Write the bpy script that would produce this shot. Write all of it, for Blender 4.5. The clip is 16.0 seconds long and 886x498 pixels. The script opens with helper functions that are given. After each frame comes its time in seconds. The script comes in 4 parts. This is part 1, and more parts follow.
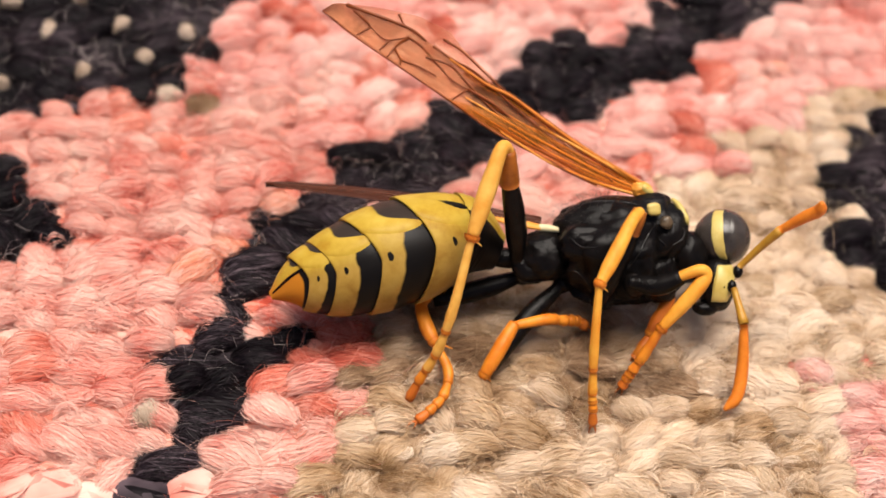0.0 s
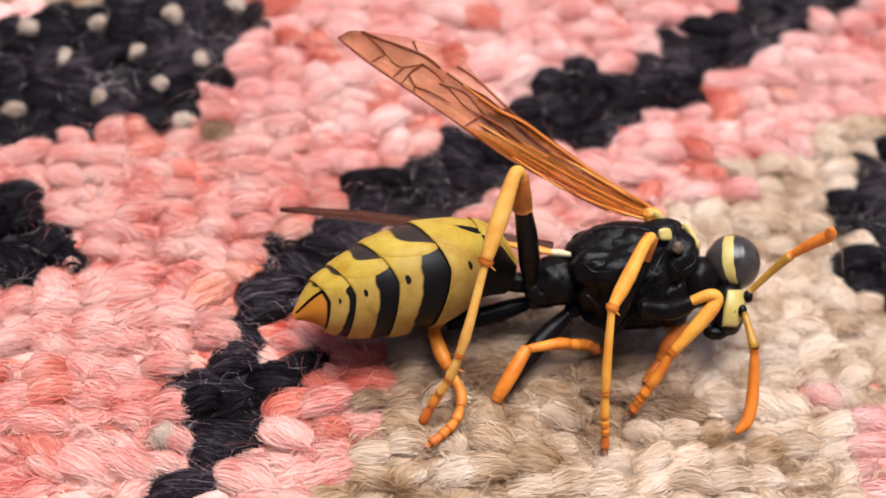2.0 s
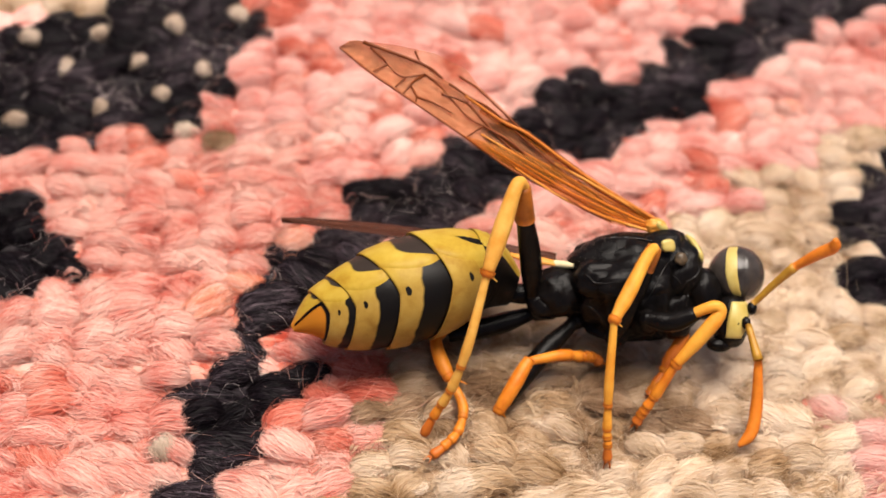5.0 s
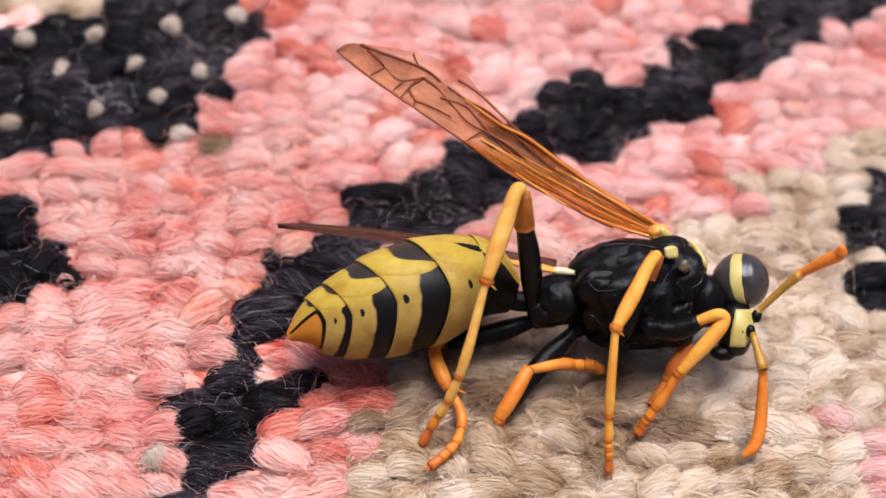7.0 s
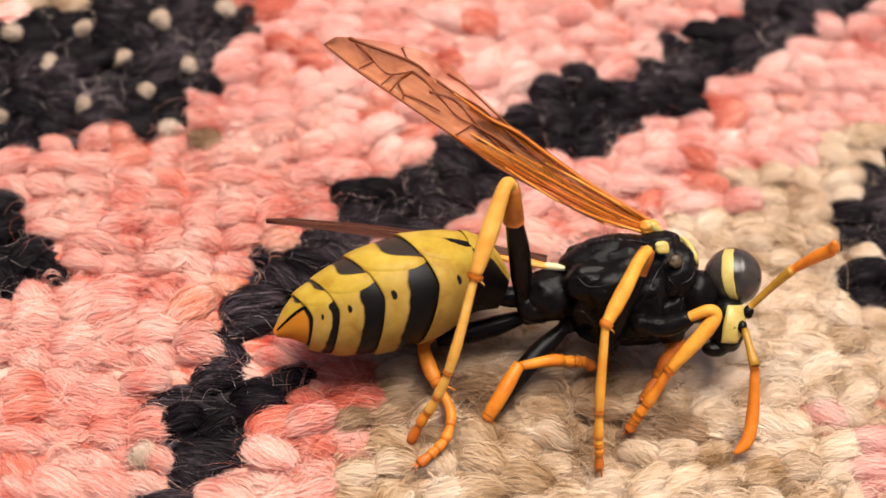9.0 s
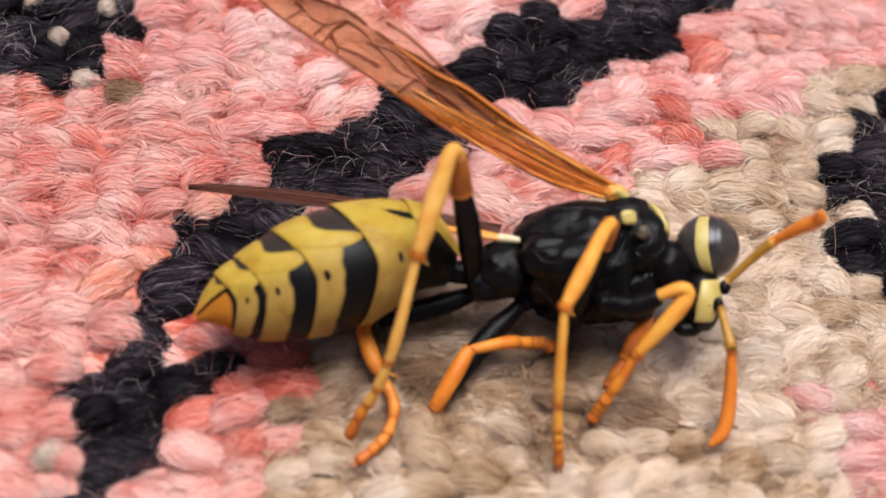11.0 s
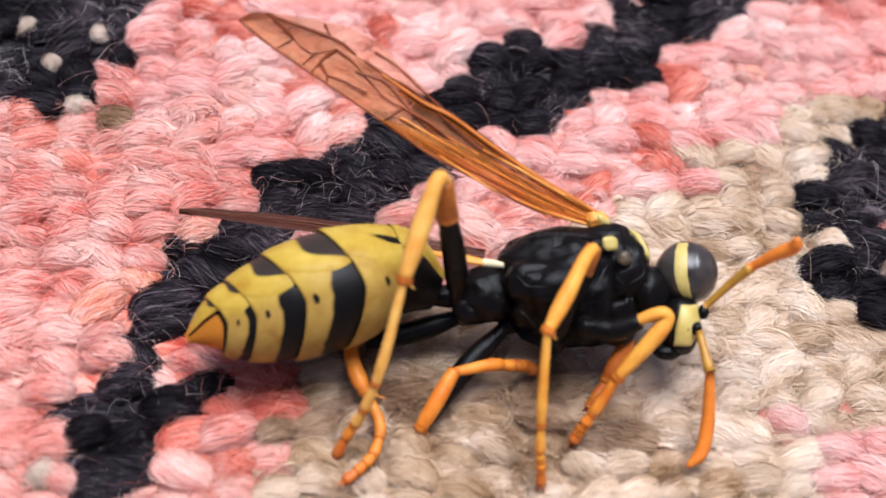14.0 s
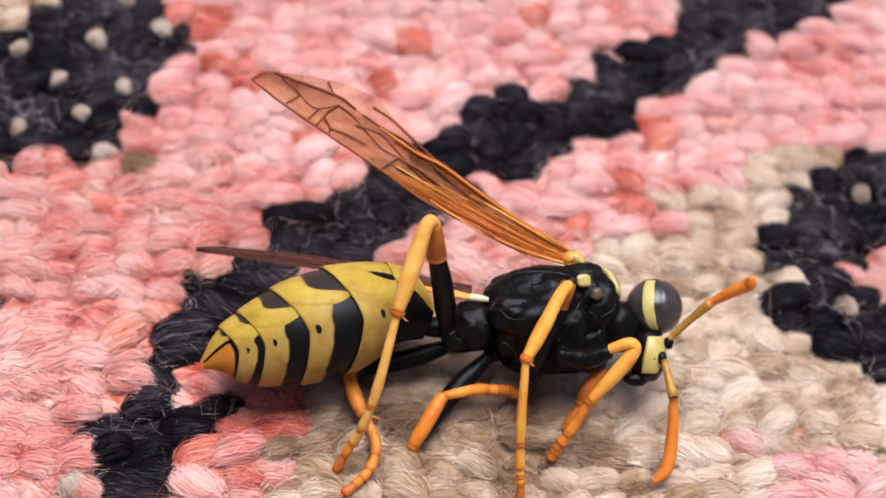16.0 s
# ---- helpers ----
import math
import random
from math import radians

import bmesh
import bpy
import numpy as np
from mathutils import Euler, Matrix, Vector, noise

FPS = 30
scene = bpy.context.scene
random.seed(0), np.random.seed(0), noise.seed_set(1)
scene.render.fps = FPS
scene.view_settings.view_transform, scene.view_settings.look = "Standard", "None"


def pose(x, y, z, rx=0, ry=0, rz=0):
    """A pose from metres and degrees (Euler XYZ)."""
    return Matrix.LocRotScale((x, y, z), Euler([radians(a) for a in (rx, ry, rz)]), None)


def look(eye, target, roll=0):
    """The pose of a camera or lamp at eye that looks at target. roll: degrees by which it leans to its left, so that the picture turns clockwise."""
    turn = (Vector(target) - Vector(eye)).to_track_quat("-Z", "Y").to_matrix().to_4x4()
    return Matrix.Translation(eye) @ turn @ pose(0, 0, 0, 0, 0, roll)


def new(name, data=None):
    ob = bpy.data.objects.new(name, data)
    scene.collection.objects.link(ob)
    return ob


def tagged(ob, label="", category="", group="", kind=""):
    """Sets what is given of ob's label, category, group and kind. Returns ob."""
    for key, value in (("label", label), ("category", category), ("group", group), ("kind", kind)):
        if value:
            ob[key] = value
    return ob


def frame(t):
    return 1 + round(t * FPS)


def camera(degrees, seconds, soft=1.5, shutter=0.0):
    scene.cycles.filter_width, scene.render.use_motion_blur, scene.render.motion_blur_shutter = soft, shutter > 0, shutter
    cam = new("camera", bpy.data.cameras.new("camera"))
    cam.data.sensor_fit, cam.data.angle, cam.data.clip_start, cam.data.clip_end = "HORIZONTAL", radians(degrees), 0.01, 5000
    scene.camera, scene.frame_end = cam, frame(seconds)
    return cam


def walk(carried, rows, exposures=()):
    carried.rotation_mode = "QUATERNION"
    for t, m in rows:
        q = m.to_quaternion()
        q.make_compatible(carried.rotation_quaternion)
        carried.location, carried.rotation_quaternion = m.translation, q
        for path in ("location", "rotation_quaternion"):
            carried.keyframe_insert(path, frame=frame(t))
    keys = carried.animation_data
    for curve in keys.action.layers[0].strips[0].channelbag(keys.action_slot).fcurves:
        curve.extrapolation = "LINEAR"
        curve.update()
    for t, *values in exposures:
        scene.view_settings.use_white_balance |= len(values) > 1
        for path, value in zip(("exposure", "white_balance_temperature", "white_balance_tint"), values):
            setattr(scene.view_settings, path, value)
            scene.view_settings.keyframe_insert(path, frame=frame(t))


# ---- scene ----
cam = camera(28.0, 16.0, 1.6)
cam.data.dof.use_dof, cam.data.dof.focus_distance, cam.data.dof.aperture_fstop = True, 0.0523, 77
PATH = [
    (0, (-0.006023, -0.037152, 0.043890), (-0.005766, 0.001381, -0.002101), 7.270),
    (0.5, (-0.006161, -0.037441, 0.043924), (-0.006078, 0.001227, -0.001955), 7.101),
    (1, (-0.006174, -0.037559, 0.043934), (-0.006134, 0.001359, -0.001733), 7.112),
    (1.5, (-0.006230, -0.037621, 0.044168), (-0.006153, 0.001535, -0.001295), 7.149),
    (2, (-0.006379, -0.037687, 0.044132), (-0.006279, 0.001643, -0.001180), 7.171),
    (2.5, (-0.006287, -0.037674, 0.044148), (-0.006245, 0.001797, -0.001040), 7.101),
    (3, (-0.006333, -0.037721, 0.044248), (-0.006365, 0.001820, -0.000881), 7.056),
    (3.5, (-0.006310, -0.037675, 0.044083), (-0.006366, 0.001928, -0.000990), 7.046),
    (4, (-0.006370, -0.037697, 0.044080), (-0.006398, 0.001963, -0.000943), 7.085),
    (4.5, (-0.006282, -0.037618, 0.044028), (-0.006369, 0.002005, -0.001028), 7.041),
    (7, (-0.005853, -0.036552, 0.043434), (-0.006435, 0.002887, -0.001779), 6.528),
    (7.5, (-0.005557, -0.036324, 0.043305), (-0.006150, 0.003113, -0.001910), 6.546),
    (8, (-0.005545, -0.036261, 0.043219), (-0.006149, 0.003123, -0.002041), 6.485),
    (8.5, (-0.005493, -0.036175, 0.043089), (-0.006014, 0.003157, -0.002219), 6.569),
    (9, (-0.005488, -0.036162, 0.043139), (-0.006106, 0.003107, -0.002221), 6.468),
    (9.5, (-0.004443, -0.033273, 0.042542), (-0.005144, 0.006007, -0.002807), 6.104),
    (9.6, (-0.004263, -0.031686, 0.042148), (-0.005109, 0.007552, -0.003236), 6.002),
    (9.8, (-0.003968, -0.031405, 0.040950), (-0.005193, 0.007284, -0.004893), 5.360),
    (10, (-0.004513, -0.030879, 0.040316), (-0.004776, 0.006262, -0.006806), 6.501),
    (10.2, (-0.004578, -0.030795, 0.039993), (-0.004455, 0.005771, -0.007577), 6.930),
    (12.5, (-0.004993, -0.031363, 0.040971), (-0.004138, 0.005654, -0.006242), 7.865),
    (13, (-0.005152, -0.031487, 0.040972), (-0.004036, 0.005709, -0.006093), 8.272),
    (13.5, (-0.005003, -0.031476, 0.041020), (-0.004125, 0.005792, -0.005994), 7.980),
    (14, (-0.004878, -0.031543, 0.041189), (-0.003882, 0.005727, -0.005822), 8.164),
    (14.5, (-0.004795, -0.032193, 0.042076), (-0.003715, 0.005301, -0.004754), 8.365),
    (15, (-0.004331, -0.033357, 0.043031), (-0.003250, 0.004301, -0.003667), 8.473),
    (15.5, (-0.003847, -0.034172, 0.044594), (-0.003016, 0.003580, -0.002033), 8.184),
    (16, (-0.004308, -0.034668, 0.045527), (-0.003887, 0.003356, -0.000884), 7.746),
]
LOOKS = [(0, 0.45, 6599, 11), (0.5, 0.43, 6599, 11), (1, 0.34, 6599, 11), (1.5, 0.41, 6281, 11), (2, 0.46, 5710, 11),
         (2.5, 0.36, 5710, 11), (3, 0.37, 6356, 11), (3.5, 0.41, 6601, 11), (4, 0.43, 6689, 11), (4.5, 0.46, 6781, 11),
         (7, 0.41, 5504, 11), (7.5, 0.36, 5765, 11), (8, 0.27, 6005, 11), (8.5, 0.46, 6516, 11), (9, 0.48, 6601, 11),
         (9.5, 0.44, 6434, 11), (10, 0.24, 5743, 11), (12.5, 0.36, 5687, 11), (13, 0.37, 5430, 11), (13.5, 0.34, 6123, 11),
         (14, 0.50, 5383, 11), (14.5, 0.43, 5294, 11), (15, 0.41, 5251, 11), (15.5, 0.45, 5308, 11), (16, 0.39, 5457, 11)]
MM = 0.001
walk(cam, [(t, look(eye, target, roll)) for t, eye, target, roll in PATH], LOOKS)

# soft daylight
world = bpy.data.worlds.new("daylight")
scene.world = world
world.use_nodes = True
wn = world.node_tree.nodes
sky = wn.new("ShaderNodeTexSky")
sky.sky_type = "NISHITA"
sky.sun_disc = False
sky.air_density, sky.dust_density = 0.5, 4.0
sky.sun_elevation = radians(82)
sky.sun_rotation = radians(22)
wn["Background"].inputs["Strength"].default_value = 0.088
world.node_tree.links.new(sky.outputs["Color"], wn["Background"].inputs["Color"])
sun = new("sun", bpy.data.lights.new("sun", "SUN"))
sun.data.energy, sun.data.angle, sun.data.color = 3.95, radians(38), (1.0, 0.93, 0.84)
sun.matrix_world = look((0.05, 0.12, 1.0), (0, 0, 0))


# ---- materials ----
def material(name, color=(0.5, 0.5, 0.5), rough=0.5, metal=0.0, coat=0.0, sheen=0.0):
    m = bpy.data.materials.new(name)
    m.use_nodes = True
    b = m.node_tree.nodes["Principled BSDF"]
    b.inputs["Base Color"].default_value = (*color, 1)
    b.inputs["Roughness"].default_value = rough
    b.inputs["Metallic"].default_value = metal
    b.inputs["Coat Weight"].default_value = coat
    b.inputs["Sheen Weight"].default_value = sheen
    return m, m.node_tree.nodes, m.node_tree.links, b


def ramp(nodes, stops):
    r = nodes.new("ShaderNodeValToRGB")
    e = r.color_ramp.elements
    while len(e) < len(stops):
        e.new(0.5)
    for k, (at, c) in zip(e, stops):
        k.position, k.color = at, (*c, 1)
    return r


def grain(nodes, links, per_mm, detail=4.0, rough=0.6):
    """Noise at real size: so many features a millimetre, in the object's own space."""
    co = nodes.new("ShaderNodeTexCoord")
    n = nodes.new("ShaderNodeTexNoise")
    n.inputs["Scale"].default_value = per_mm * 1000
    n.inputs["Detail"].default_value = detail
    n.inputs["Roughness"].default_value = rough
    links.new(co.outputs["Object"], n.inputs["Vector"])
    return n


def relief(nodes, links, b, n, strength, mm):
    k = nodes.new("ShaderNodeBump")
    k.inputs["Strength"].default_value = strength
    k.inputs["Distance"].default_value = mm * MM
    links.new(n.outputs["Fac"], k.inputs["Height"])
    links.new(k.outputs["Normal"], b.inputs["Normal"])


def mixed(nodes, links, fac, a, b, mode="MIX"):
    m = nodes.new("ShaderNodeMix")
    m.data_type, m.blend_type = "RGBA", mode
    for socket, v in ((m.inputs["Factor"], fac), (m.inputs["A"], a), (m.inputs["B"], b)):
        if isinstance(v, (int, float)):
            socket.default_value = v
        elif isinstance(v, tuple):
            socket.default_value = (*v, 1)
        else:
            links.new(v, socket)
    return m.outputs["Result"]


def yarn(name, stops, tone=0.2, strand=0.12, sheen=0.06, gloss=0.15, rough=0.9, soft=0.14):
    """Wool: patches of uneven dye, a colour for each strand, and a lighter or darker tone for each stitch."""
    m, n, l, b = material(name, rough=rough, sheen=sheen)
    b.inputs["Specular IOR Level"].default_value = gloss
    geo, info = n.new("ShaderNodeNewGeometry"), n.new("ShaderNodeObjectInfo")
    total = None
    for scale, weight, value in ((260.0, 0.30, None), (800.0, 1.0 - 0.30 - strand, None), (0, strand, geo.outputs["Random Per Island"])):
        if value is None:
            patch = n.new("ShaderNodeTexNoise")
            patch.inputs["Scale"].default_value = scale
            patch.inputs["Detail"].default_value = 2.0
            l.new(geo.outputs["Position"], patch.inputs["Vector"])
            spread = n.new("ShaderNodeMapRange")
            spread.inputs["From Min"].default_value, spread.inputs["From Max"].default_value = 0.36, 0.64
            l.new(patch.outputs["Fac"], spread.inputs["Value"])
            value = spread.outputs["Result"]
        add = n.new("ShaderNodeMath")
        add.operation = "MULTIPLY_ADD"
        add.inputs[1].default_value = weight
        add.inputs[2].default_value = 0.0
        l.new(value, add.inputs[0])
        if total is not None:
            l.new(total, add.inputs[2])
        total = add.outputs[0]
    r = ramp(n, stops)
    l.new(total, r.inputs["Fac"])
    t = n.new("ShaderNodeMapRange")
    t.inputs["To Min"].default_value, t.inputs["To Max"].default_value = 1 - tone, 1.0
    l.new(info.outputs["Random"], t.inputs["Value"])
    l.new(mixed(n, l, 1.0, r.outputs["Color"], t.outputs["Result"], "MULTIPLY"), b.inputs["Base Color"])
    fibre = grain(n, l, 1.0, 3)
    stretch = n.new("ShaderNodeMapping")
    stretch.inputs["Scale"].default_value = (3.0, 26.0, 26.0)
    l.new(fibre.inputs["Vector"].links[0].from_socket, stretch.inputs["Vector"])
    l.new(stretch.outputs["Vector"], fibre.inputs["Vector"])
    relief(n, l, b, fibre, 0.3, 0.03)
    # wool lets some light through
    through_light, both = n.new("ShaderNodeBsdfTranslucent"), n.new("ShaderNodeMixShader")
    both.inputs["Fac"].default_value = soft
    l.new(b.inputs["Base Color"].links[0].from_socket, through_light.inputs["Color"])
    l.new(b.outputs["BSDF"], both.inputs[1])
    l.new(through_light.outputs["BSDF"], both.inputs[2])
    l.new(both.outputs["Shader"], n["Material Output"].inputs["Surface"])
    return m


PINK = yarn("pink_wool", [(0.05, (0.50, 0.07, 0.045)), (0.22, (0.74, 0.20, 0.145)), (0.40, (0.82, 0.37, 0.295)), (0.60, (0.86, 0.49, 0.40)), (0.85, (0.89, 0.62, 0.52))], 0.1, 0.40)
PALE = yarn("pale_pink_wool", [(0.05, (0.60, 0.14, 0.10)), (0.22, (0.79, 0.32, 0.26)), (0.40, (0.85, 0.46, 0.39)), (0.60, (0.87, 0.55, 0.475)), (0.85, (0.89, 0.65, 0.565))], 0.1, 0.38)
CORAL = yarn("coral_wool", [(0.10, (0.38, 0.04, 0.022)), (0.38, (0.69, 0.165, 0.105)), (0.62, (0.81, 0.32, 0.23)), (0.90, (0.87, 0.54, 0.44))], 0.1, 0.40)
ORANGE = yarn("orange_wool", [(0.1, (0.70, 0.17, 0.07)), (0.4, (0.85, 0.36, 0.23)), (0.65, (0.87, 0.50, 0.39)), (0.9, (0.89, 0.63, 0.52))], 0.1, 0.5)
BEIGE = yarn("beige_wool", [(0.08, (0.34, 0.195, 0.09)), (0.26, (0.61, 0.43, 0.27)), (0.48, (0.78, 0.60, 0.425)), (0.80, (0.86, 0.715, 0.56))], 0.1, 0.30)
# these two also hold shade: under the wasp, and brown in the gaps
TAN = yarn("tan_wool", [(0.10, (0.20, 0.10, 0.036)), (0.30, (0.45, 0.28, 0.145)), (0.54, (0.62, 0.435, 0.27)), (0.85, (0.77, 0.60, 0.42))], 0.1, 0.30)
SHADE_BROWN = yarn("grey_brown_wool", [(0.1, (0.15, 0.075, 0.034)), (0.4, (0.34, 0.205, 0.115)), (0.65, (0.51, 0.345, 0.215)), (0.9, (0.68, 0.52, 0.375))], 0.1, 0.34)
# the ramp's palest strands are glints on black fibres, painted in
BLACK = yarn("black_wool", [(0.15, (0.0038, 0.0023, 0.0033)), (0.48, (0.0084, 0.0050, 0.0066)), (0.68, (0.020, 0.0125, 0.0165)), (0.86, (0.14, 0.10, 0.115))], 0.3, 0.62, 0.0, 0.12, 0.5, 0.05)
WARP = yarn("white_cotton", [(0.1, (0.36, 0.25, 0.17)), (0.9, (0.70, 0.56, 0.44))], 0.1)
WEFT = yarn("weft_threads", [(0.1, (0.20, 0.09, 0.07)), (0.9, (0.45, 0.27, 0.21))], 0.15)
LINT = yarn("grey_lint", [(0.2, (0.02, 0.016, 0.02)), (0.5, (0.10, 0.08, 0.085)), (0.85, (0.72, 0.60, 0.56))], 0.1, 0.8)


def chitin(name, color, second, rough=0.3, per_mm=3.0, coat=0.0, bump=0.25, shine=0.3):
    m, n, l, b = material(name, rough=rough, coat=coat)
    b.inputs["Coat Roughness"].default_value = 0.25
    b.inputs["Specular IOR Level"].default_value = shine
    big = grain(n, l, per_mm, 5)
    r = ramp(n, [(0.3, color), (0.7, second)])
    l.new(big.outputs["Fac"], r.inputs["Fac"])
    l.new(r.outputs["Color"], b.inputs["Base Color"])
    fine = grain(n, l, 16, 5, 0.75)
    relief(n, l, b, fine, bump, 0.04)
    return m


JET = chitin("black_chitin", (0.0025, 0.002, 0.0018), (0.007, 0.0055, 0.005), 0.20, 2.0, 0.0, 0.36, 0.11)
PALE_LEG = chitin("pale_yellow_chitin", (0.64, 0.27, 0.03), (0.79, 0.46, 0.10), 0.45, 1.2, 0.0, 0.5, 0.25)
LEG_YELLOW = chitin("yellow_chitin", (0.62, 0.205, 0.012), (0.79, 0.39, 0.05), 0.45, 1.2, 0.0, 0.5, 0.25)
LEG_ORANGE = chitin("orange_chitin", (0.55, 0.125, 0.006), (0.75, 0.27, 0.022), 0.42, 1.6)
LEG_RUST = chitin("rust_orange_chitin", (0.52, 0.13, 0.008), (0.66, 0.21, 0.018), 0.42, 3.0)
KNEE = chitin("knee_chitin", (0.16, 0.038, 0.005), (0.44, 0.135, 0.013), 0.4, 1.2)
LEG_RED = chitin("rusty_chitin", (0.45, 0.10, 0.01), (0.6, 0.16, 0.015), 0.45, 2.0)
ANTENNA = chitin("antenna_chitin", (0.56, 0.135, 0.008), (0.70, 0.21, 0.016), 0.45, 3.0, 0.1)
SCAPE = chitin("scape_chitin", (0.36, 0.16, 0.012), (0.47, 0.25, 0.03), 0.4, 3.0, 0.1)
LEMON = chitin("lemon_chitin", (0.46, 0.33, 0.07), (0.56, 0.44, 0.14), 0.42, 2.0, 0.2)
CREAM = chitin("cream_chitin", (0.62, 0.50, 0.28), (0.72, 0.62, 0.38), 0.5, 2.0, 0.1)
EYE = chitin("grey_eye", (0.018, 0.0135, 0.011), (0.062, 0.050, 0.042), 0.26, 1.1, 0.2, 0.15)


def abdomen_chitin():
    """Yellow plates with black bands, laid out by the mesh's own pattern layers. The tan sides are deepened by painted
    shade.
    """
    m, n, l, b = material("banded_chitin", rough=0.42)
    b.inputs["Specular IOR Level"].default_value = 0.14
    def layer(name, soft):
        a = n.new("ShaderNodeAttribute")
        a.attribute_name = name
        k = n.new("ShaderNodeMapRange")
        k.inputs["From Min"].default_value, k.inputs["From Max"].default_value = -soft, soft
        l.new(a.outputs["Fac"], k.inputs["Value"])
        return k.outputs["Result"]
    big = grain(n, l, 1.4, 4)
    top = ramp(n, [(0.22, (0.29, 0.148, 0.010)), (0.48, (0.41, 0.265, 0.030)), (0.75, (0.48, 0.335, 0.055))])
    # tan of the lower plates, darkened further to hold their shade
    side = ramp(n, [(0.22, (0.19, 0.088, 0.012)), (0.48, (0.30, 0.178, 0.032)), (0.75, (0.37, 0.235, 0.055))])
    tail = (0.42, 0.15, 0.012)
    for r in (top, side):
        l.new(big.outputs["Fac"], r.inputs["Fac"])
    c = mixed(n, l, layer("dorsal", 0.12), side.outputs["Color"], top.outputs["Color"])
    c = mixed(n, l, layer("tail", 0.2), c, tail)
    # dark bands of the back, greyed by sky sheen set as colour
    c = mixed(n, l, layer("grey_band", 0.035), c, (0.030, 0.021, 0.016))
    c = mixed(n, l, layer("black_band", 0.035), c, (0.004, 0.003, 0.0025))
    l.new(c, b.inputs["Base Color"])
    fine = grain(n, l, 18, 3)
    relief(n, l, b, fine, 0.22, 0.02)
    return m


BANDED = abdomen_chitin()


def membrane(name, color, clear, tint=(0.92, 0.77, 0.66)):
    m, n, l, b = material(name, color, 0.38)
    b.inputs["Specular IOR Level"].default_value = 0.2
    t, mix = n.new("ShaderNodeBsdfTransparent"), n.new("ShaderNodeMixShader")
    t.inputs["Color"].default_value = (*tint, 1)
    spots = grain(n, l, 0.7, 3)
    k = n.new("ShaderNodeMapRange")
    k.inputs["From Min"].default_value, k.inputs["From Max"].default_value = 0.3, 0.7
    k.inputs["To Min"].default_value, k.inputs["To Max"].default_value = clear - 0.1, clear + 0.1
    l.new(spots.outputs["Fac"], k.inputs["Value"])
    l.new(k.outputs["Result"], mix.inputs["Fac"])
    l.new(b.outputs["BSDF"], mix.inputs[1])
    l.new(t.outputs["BSDF"], mix.inputs[2])
    l.new(mix.outputs["Shader"], n["Material Output"].inputs["Surface"])
    return m


FILM = membrane("amber_membrane", (0.50, 0.205, 0.09), 0.64, (0.94, 0.80, 0.66))
CLEAR_FILM = membrane("clear_membrane", (0.75, 0.42, 0.28), 0.88, (0.95, 0.84, 0.76))
ROOT_FILM = membrane("orange_membrane", (0.66, 0.26, 0.035), 0.92, (0.97, 0.86, 0.74))
BAND_FILM = membrane("brown_membrane", (0.60, 0.20, 0.018), 0.74)
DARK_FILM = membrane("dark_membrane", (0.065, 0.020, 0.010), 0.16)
VEIN = chitin("wing_vein", (0.13, 0.027, 0.005), (0.22, 0.052, 0.008), 0.4, 2.0)
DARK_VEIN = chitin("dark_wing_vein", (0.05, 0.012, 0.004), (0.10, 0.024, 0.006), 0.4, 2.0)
RIM = chitin("wing_leading_edge", (0.62, 0.22, 0.025), (0.76, 0.34, 0.06), 0.4, 2.0)
RIB = chitin("brown_wing_rib", (0.40, 0.105, 0.007), (0.56, 0.18, 0.018), 0.4, 2.0)


# ---- building ----
def origin(ob):
    return ob.matrix_basis.translation if ob.parent is None else origin(ob.parent) + ob.matrix_basis.translation


def part(name, bm, mat, parent=None, label="", smooth=True, at=None):
    """Links a bmesh, drawn in millimetres of the world, as one mesh under its thing."""
    base = origin(parent) if parent else Vector((0, 0, 0))
    own = Vector(at) * MM if at else base
    for v in bm.verts:
        v.co = v.co * MM - own
    me = bpy.data.meshes.new(name)
    bm.normal_update()
    bm.to_mesh(me)
    bm.free()
    if smooth:
        me.polygons.foreach_set("use_smooth", [True] * len(me.polygons))
    me.materials.append(mat)
    ob = new(name, me)
    ob.parent = parent
    ob.location = own - base
    if label:
        ob["label"] = label
    return ob


def curve_through(points, steps=6):
    """Points of a smooth line through the given ones."""
    p = [Vector(q) for q in points]
    p = [2 * p[0] - p[1], *p, 2 * p[-1] - p[-2]]
    out = []
    for i in range(1, len(p) - 2):
        for s in range(steps):
            t = s / steps
            a, b, c, d = p[i - 1 : i + 3]
            out.append(0.5 * (2 * b + (c - a) * t + (2 * a - 5 * b + 4 * c - d) * t * t + (3 * b - a - 3 * c + d) * t**3))
    return out + [p[-2]]


def tube(bm, line, radii, sides=10, flat=1.0, cap=True):
    """A tapered tube round a line."""
    n = len(line)
    rings = []
    ref = Vector((0.13, 0.31, 0.94))
    for i, c in enumerate(line):
        way = (line[min(i + 1, n - 1)] - line[max(i - 1, 0)]).normalized()
        a = way.cross(ref).normalized()
        b = a.cross(way)
        r = np.interp(i / max(1, n - 1) * (len(radii) - 1), range(len(radii)), radii)
        rings.append([bm.verts.new(c + (a * math.cos(k) + b * math.sin(k) * flat) * r) for k in (2 * math.pi * j / sides for j in range(sides))])
    for p, q in zip(rings, rings[1:]):
        for j in range(sides):
            bm.faces.new((p[j], p[(j + 1) % sides], q[(j + 1) % sides], q[j]))
    if cap:
        for ring, c in ((rings[0], line[0]), (rings[-1], line[-1])):
            mid = bm.verts.new(c)
            for j in range(sides):
                bm.faces.new((ring[j], ring[(j + 1) % sides], mid))
    return bm


